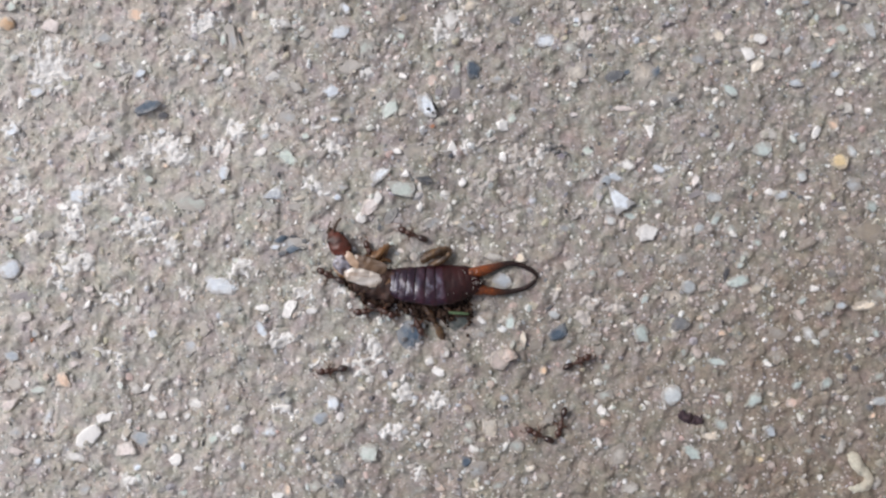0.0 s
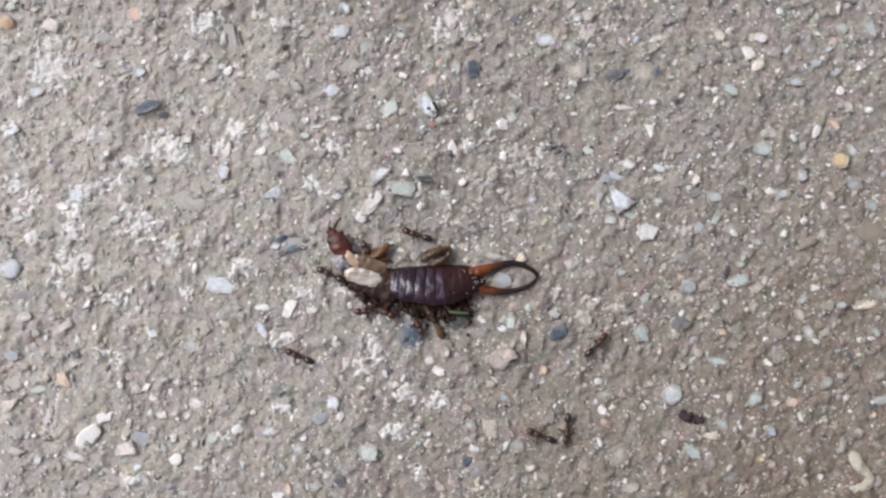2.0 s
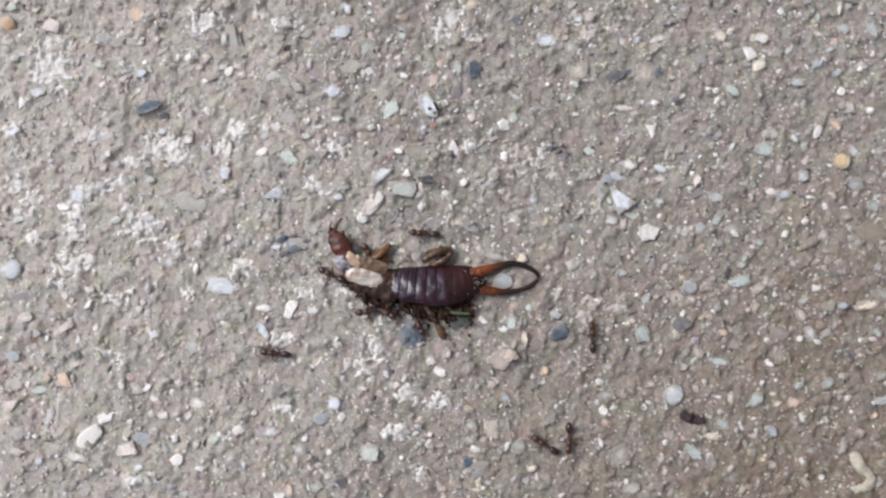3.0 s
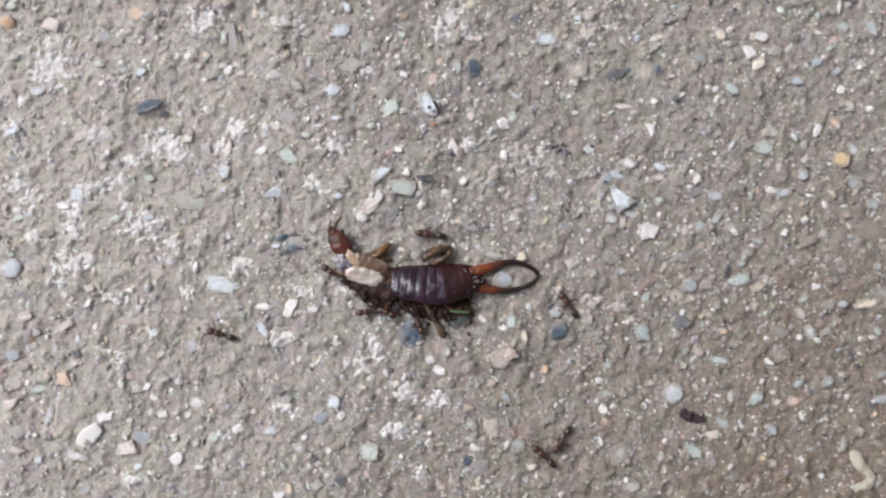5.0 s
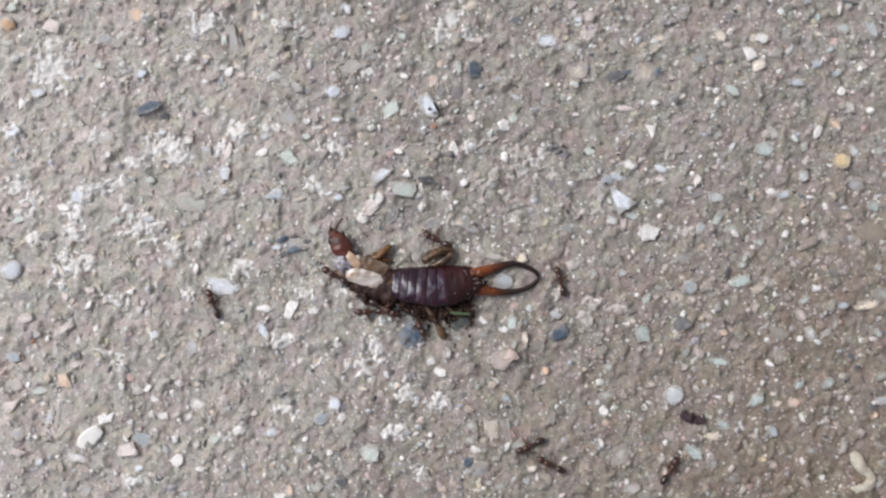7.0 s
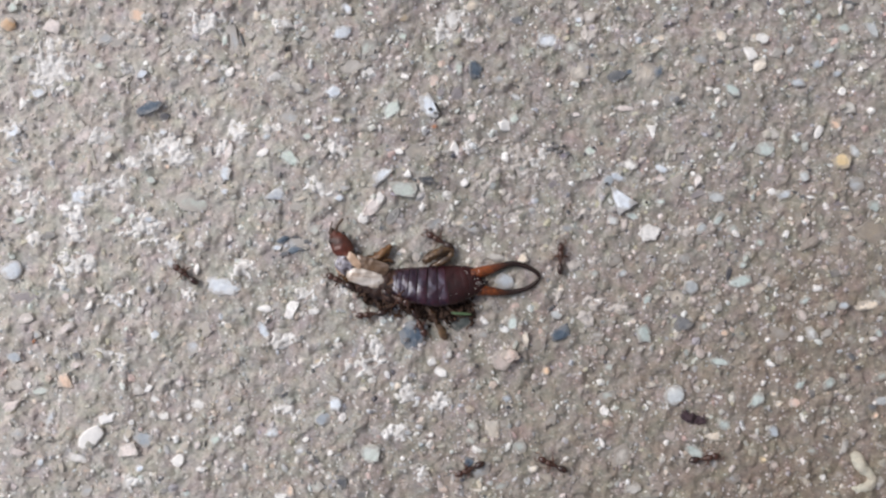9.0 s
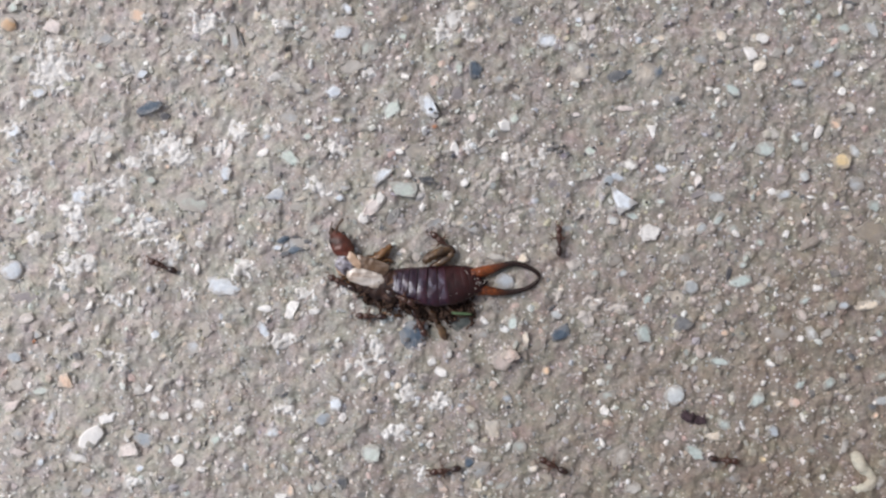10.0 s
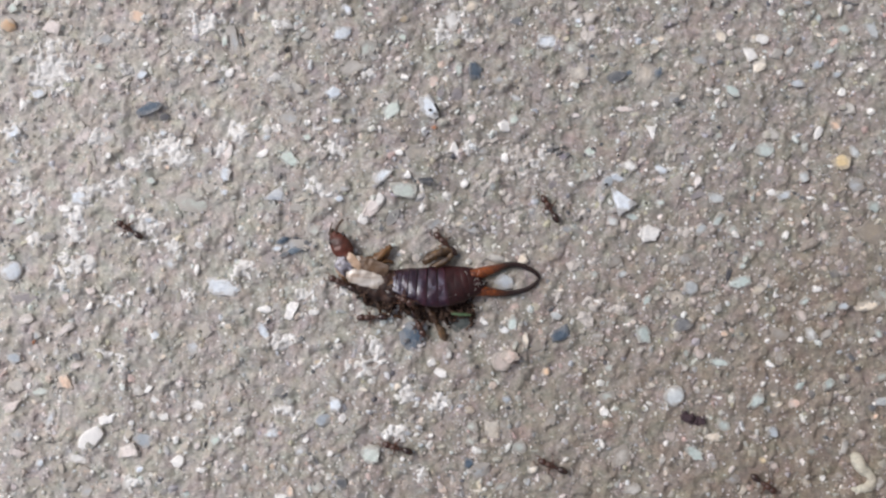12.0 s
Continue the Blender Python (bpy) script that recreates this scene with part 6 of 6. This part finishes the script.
crust(-5.70, -9.95, 0.70, 0.70)
crust(-7.20, -10.20, 1.00, 0.90)
crust(-28.70, -9.95, 0.90, 0.70)
crust(-32.70, -0.95, 1.20, 0.70, 0.12)
crust(-31.45, -0.70, 0.70, 0.50, 0.12)
crust(12.80, -4.85, 1.30, 0.60, dull=True)
crust(13.05, -0.95, 0.90, 0.45, dull=True)
crust(-9.20, -3.95, 0.70, 0.60)
crust(7.80, 7.55, 1.30, 1.50, 0.06)
crust(-13.95, -7.95, 1.70, 0.80)
crust(-15.20, 10.55, 1.00, 0.60)
crust(-4.20, -15.95, 1.30, 0.80)
crust(2.30, 19.05, 1.00, 0.60)
crust(28.80, -2.95, 0.60, 0.40, dull=True)
crust(-18.20, 10.55, 1.30, 1.00)
crust(-21.20, 20.05, 1.50, 1.00, 0.12)
crust(2.30, 9.05, 0.80, 0.60)
crust(18.80, 6.05, 0.70, 0.50, dull=True)
crust(9.80, -3.95, 0.70, 0.50, dull=True)
crust(-11.20, -9.95, 0.90, 0.60)
crust(-17.70, -1.95, 1.30, 0.80)
crust(-22.70, -3.95, 0.80, 0.60)
crust(-30.20, 5.55, 1.00, 0.70, 0.12)
crust(-36.20, 4.55, 1.10, 0.80, 0.12)
crust(-11.20, 5.55, 1.20, 0.70)
crust(5.80, 3.05, 1.10, 0.70, dull=True)
crust(11.30, -1.45, 0.60, 0.45, dull=True)
crust(25.30, 7.05, 0.70, 0.50, dull=True)
crust(-32.70, 3.80, 0.70, 0.45, 0.37)
crust(-31.85, 4.80, 0.90, 0.70, 0.32)
crust(-0.20, 19.30, 0.70, 1.00, 0.1)
crust(-26.70, 20.55, 0.80, 0.50, 0.12)
crust(-20.70, 20.55, 1.20, 0.70, 0.22)
crust(-28.45, 19.05, 0.60, 0.50, 0.12)
crust(-22.70, 17.05, 1.10, 0.60, 0.12)
crust(-14.20, 20.05, 0.90, 0.50)
crust(-6.70, 15.55, 0.70, 0.50)
crust(-19.45, 9.05, 1.10, 0.70, 0.05)
crust(-36.20, 1.05, 1.00, 0.60, 0.12)
crust(-37.70, 5.55, 0.80, 0.60, 0.12)
crust(-34.20, -2.95, 0.70, 0.50)
crust(-24.20, 0.55, 1.00, 0.60, 0.12)
crust(-33.95, -1.75, 0.90, 0.50, 0.22)
crust(-32.70, -1.45, 0.70, 0.80, 0.22)
crust(-31.45, -1.20, 0.70, 0.60, 0.22)
crust(-27.95, 16.05, 0.80, 0.50, 0.17)
crust(-20.45, 20.55, 1.20, 0.70, 0.22)
crust(-17.70, -1.45, 1.00, 0.70, 0.05)
crust(-8.95, -3.70, 0.45, 0.50, 0.1)
crust(-14.45, -8.20, 0.80, 0.60, 0.1)
crust(-6.45, -8.20, 0.70, 0.70, 0.1)
crust(-5.70, -8.95, 0.30, 0.80, 0.1)
crust(-8.45, -10.20, 0.60, 0.50, 0.1)
crust(-12.45, -3.85, 0.70, 0.45, 0.1)
crust(-13.95, -14.20, 1.00, 0.45, 0.1)
crust(-3.20, -12.95, 0.70, 0.90, 0.1)
crust(-1.95, -19.95, 0.70, 0.65, 0.1)
crust(12.55, -4.45, 0.70, 0.40, 0.1, dull=True)
crust(15.30, -5.20, 1.10, 0.50, 0.05, dull=True)
crust(12.30, -6.20, 0.60, 0.80, 0.1, dull=True)
crust(7.10, 8.25, 1.30, 0.90, 0.15, dull=True)
crust(9.60, 6.80, 1.00, 0.60, 0.1, dull=True)
crust(12.60, 20.60, 1.30, 0.50, 0.12, dull=True)
crust(15.30, 19.60, 0.70, 0.50, 0.12, dull=True)
crust(1.20, 20.30, 0.50, 0.80, 0.1)
crust(3.60, 5.60, 0.90, 0.60, 0.05, dull=True)
crust(12.40, 3.20, 0.90, 0.50, 0.1, dull=True)
crust(21.20, 1.60, 0.80, 0.40, 0.05, dull=True)
crust(13.05, 19.05, 0.80, 0.60, 0.15, dull=True)
crust(13.80, 3.55, 0.65, 0.75, 0.0, dull=True)
crust(8.80, 3.55, 0.40, 0.70, 0.0, dull=True)
crust(-30.20, -9.20, 0.60, 0.50, 0.1)
crust(-28.45, -10.05, 0.75, 0.45, 0.05)
crust(-28.20, 6.05, 0.80, 0.50, 0.22)
crust(-27.45, 7.80, 0.60, 0.45, 0.22)
crust(-30.45, 10.05, 1.00, 0.70, 0.12)
crust(-38.20, 10.55, 0.70, 0.60, 0.17)
crust(-24.20, 9.30, 1.00, 0.80, 0.24)
crust(-23.30, 8.30, 0.90, 0.60, 0.22)
crust(-31.45, 5.05, 0.70, 0.50, 0.27)
crust(-37.20, 3.55, 0.90, 0.80, 0.12)
crust(-27.95, 3.80, 0.50, 0.40, 0.22)
crust(-29.45, -4.45, 1.30, 0.60, 0.0)
crust(-9.70, 9.05, 1.50, 0.80, -0.05)
crust(7.30, 0.80, 1.10, 0.50, -0.05, dull=True)
crust(-19.70, -16.45, 0.90, 0.60, 0.0)
crust(-27.95, -20.45, 1.00, 0.60, 0.05)
crust(28.55, -2.80, 0.60, 0.30, 0.1, dull=True)
crust(7.30, 7.05, 1.30, 1.10, 0.1, dull=True)
crust(4.80, 7.05, 0.90, 0.70, 0.05, dull=True)
crust(3.30, 9.55, 0.80, 0.60, 0.0, dull=True)
crust(10.05, 7.05, 0.80, 0.70, 0.05, dull=True)
crust(5.80, 4.80, 1.00, 0.60, 0.0, dull=True)
crust(2.30, 3.55, 0.90, 0.50, 0.0, dull=True)
build_pebbles()
build_grit()


# ---- what moves ----
def ant_walk(ob, rows, lift=0.0, stride=0.55):
    """Key an ant along rows of seconds, place in mm and heading; its legs step as far as it goes."""
    spots = []
    for t, x, y, a, *up in rows:
        q = radians(a)
        z = np.mean([relief(x + d * math.cos(q), y + d * math.sin(q)) for d in (-0.8, -0.3, 0.3, 0.8)])
        spots.append((t, pose(x * MM, y * MM, (float(z) + (up[0] if up else lift)) * MM, 0, 0, a)))
    walk(ob, spots)
    ts, xs, ys = ([r[i] for r in rows] for i in (0, 1, 2))
    far = np.concatenate([[0], np.cumsum(np.hypot(np.diff(xs), np.diff(ys)))])
    legs = [c for c in ob.children if c.name.startswith("leg")]
    feelers = [c for c in ob.children if c.name.startswith("antenna")]
    times = np.round(np.arange(0, 12.01, 0.2), 2)
    for i, leg in enumerate(legs):
        side = 1 if leg.location.y > 0 else -1
        rest = math.degrees(leg.rotation_euler[2])
        phase = math.pi * (i in (0, 3, 4))
        base = leg.location / MM
        steps = []
        for t in times:
            g = np.interp(t, ts, far) / stride * math.pi + phase
            swing = 13 * math.sin(g) + 3 * math.sin(2.1 * t + i)
            steps.append((t, pose(base.x * MM, base.y * MM, base.z * MM, 5 * max(0, math.cos(g)), 0, rest + side * swing)))
        walk(leg, steps)
    for i, f in enumerate(feelers):
        walk(f, [(t, pose(0, 0, 0, 0, 0, 4 * math.sin(3.1 * t + 2 * i + len(rows)))) for t in np.arange(0, 12.1, 0.4)])


def motions():
    ant_walk(ants[0], [
        (0, -2.62, 1.25, 157), (1, -2.45, 1.13, 156), (2, -2.24, 1.20, 161), (3, -1.71, 1.37, 175),
        (5, -1.13, 1.15, 172), (6, -0.91, 1.01, 162), (7, -0.56, 0.79, 154), (9, -0.40, 0.73, 150),
        (10.5, -0.06, 0.52, 136), (12, 0.09, 0.53, 135),
    ])
    ant_walk(ants[1], [
        (0, -9.68, -10.65, -171), (0.5, -10.21, -10.68, -177), (1, -11.08, -10.51, -186),
        (1.5, -11.87, -10.10, -196), (2, -12.63, -9.53, -204), (2.5, -13.80, -9.25, -201),
        (3, -14.82, -9.19, -186), (3.2, -15.40, -9.17, -186), (4.8, -19.06, -7.78, -196),
        (5.2, -19.98, -7.45, -201), (5.5, -20.30, -6.94, -210), (6, -20.30, -6.15, -223),
        (6.4, -20.30, -5.69, -238), (6.7, -20.24, -5.26, -244), (7, -20.34, -4.82, -248),
        (7.2, -20.47, -4.67, -254), (8.8, -22.55, -2.48, -221), (9.2, -23.27, -1.97, -212),
        (9.5, -24.06, -1.83, -203), (10, -24.97, -1.45, -203), (10.5, -25.57, -0.69, -219),
        (11, -25.88, 0.39, -226), (11.5, -26.78, 1.17, -218), (12, -27.73, 1.82, -213),
    ])
    ant_walk(ants[2], [
        (0, 11.80, -9.98, 25), (0.5, 12.44, -9.57, 25), (1, 12.82, -9.22, 30), (1.5, 13.28, -8.96, 33),
        (2, 13.44, -8.54, 46), (2.5, 13.22, -8.14, 75), (3, 13.02, -7.83, 92), (3.2, 12.79, -7.74, 98),
        (4.8, 11.07, -5.34, 127), (5.2, 10.90, -4.89, 120), (5.5, 10.52, -4.43, 114), (6, 10.41, -3.87, 110),
        (6.4, 10.38, -3.66, 114), (6.7, 10.27, -3.24, 112), (7, 10.22, -2.89, 107), (7.2, 10.22, -2.64, 103),
        (8.8, 10.04, -1.23, 88), (9.2, 10.28, -0.51, 90), (9.5, 10.18, -0.06, 93), (10, 10.01, 0.71, 91),
        (10.5, 9.98, 1.90, 96), (11, 9.82, 2.91, 97), (11.5, 9.57, 3.33, 106), (12, 9.29, 3.58, 121),
    ])
    ant_walk(ants[3], [
        (0, 10.43, -15.25, -105), (0.5, 10.56, -15.34, -102), (1, 10.61, -15.39, -100),
        (1.5, 10.71, -15.55, -102), (2, 10.86, -15.81, -95), (2.5, 10.87, -16.06, -94),
        (3, 10.91, -16.57, -90), (3.2, 10.92, -16.68, -90), (4.8, 10.51, -16.98, -111),
        (5.2, 10.21, -16.69, -130), (5.5, 9.88, -16.93, -134), (6, 9.50, -16.54, -154),
        (6.4, 8.66, -16.83, -159), (6.7, 8.10, -16.89, -153), (7, 7.53, -17.27, -154),
        (7.2, 6.80, -17.39, -152), (8.8, 2.67, -19.13, -154), (9.2, 1.68, -19.50, -156),
        (9.5, 1.03, -19.58, -160), (10, 0.01, -19.51, -171), (10.5, -0.84, -18.94, -186),
        (11, -1.86, -18.51, -191), (11.5, -2.85, -17.83, -196), (12, -4.16, -17.45, -197),
    ])
    ant_walk(ants[4], [
        (0, 8.53, -16.40, 154), (0.5, 8.53, -16.37, 162), (1, 8.66, -16.37, 166), (1.5, 8.73, -16.45, 160),
        (2, 8.64, -16.48, 157), (2.5, 8.84, -16.76, 154), (3, 8.89, -17.27, 146), (3.2, 8.87, -17.38, 143),
        (4.8, 8.71, -18.32, 136), (5.2, 8.99, -18.46, 139), (5.5, 9.03, -18.58, 142), (6, 9.27, -18.89, 156),
        (6.4, 9.31, -18.86, 153), (6.7, 9.32, -18.84, 153), (7, 9.35, -18.99, 153), (7.2, 9.32, -18.94, 154),
        (8.8, 9.44, -18.94, 156), (9.5, 9.48, -19.02, 151), (10.5, 9.53, -19.06, 154),
        (12, 9.48, -19.02, 156),
    ])
    ant_walk(ants[5], [
        (0, 14.30, -35.00, 54), (3, 15.85, -28.98, 56), (4.8, 17.34, -25.00, 55), (5.5, 18.09, -23.25, 55),
        (6, 18.69, -22.02, 56), (6.4, 19.26, -20.77, 54), (6.7, 19.28, -19.92, 55), (7, 19.73, -19.53, 57),
        (7.2, 20.05, -19.26, 54), (8.8, 22.25, -18.38, 13), (9.2, 23.23, -18.48, 3),
        (9.5, 23.84, -18.57, -7), (10, 24.39, -18.55, -7), (10.5, 25.29, -18.66, -16),
        (11, 26.20, -19.13, -32), (11.5, 27.20, -19.93, -33), (12, 27.99, -20.60, -36),
    ])
    ant_walk(ants[6], [
        (0, -9.75, -2.40, 154), (3, -9.75, -2.32, 153), (5, -9.52, -2.34, 147), (7, -9.50, -2.36, 149),
        (9, -9.14, -2.80, 154), (10.5, -8.96, -2.96, 154), (12, -8.93, -2.93, 154),
    ], 0.4)
    ant_walk(ants[7], [
        (0, -6.45, -5.42, -172), (3, -6.43, -5.45, -173), (5, -6.35, -5.59, -174), (7, -6.49, -5.46, -176),
        (9, -6.45, -5.67, -172), (10.5, -6.47, -5.91, -185), (12, -6.34, -5.88, -178),
    ])
    ant_walk(ants[8], [
        (0, -2.38, -6.35, -64), (5, -2.41, -6.41, -65), (9, -2.36, -6.41, -64), (12, -2.44, -6.39, -64),
    ])
    ant_walk(ants[9], [
        (0, -5.45, -5.33, -27, 0.2), (5, -5.45, -5.44, -27, 0.2), (7.2, -5.39, -5.06, -30, 0.4),
        (8.2, -4.83, -4.53, -31, 1), (9, -4.30, -4.13, -26, 1.55), (10.5, -3.92, -4.15, -25, 1.6),
        (12, -3.96, -4.09, -26, 1.6),
    ], 0.35)
    ant_walk(ants[10], [
        (0, -6.32, -0.60, 112), (1.5, -6.40, -0.63, 112), (2.5, -6.60, -0.64, 119), (3.2, -6.35, -0.81, 122),
        (4.8, -5.33, -2.06, 127), (12, -5.28, -1.99, 127),
    ])


motions()
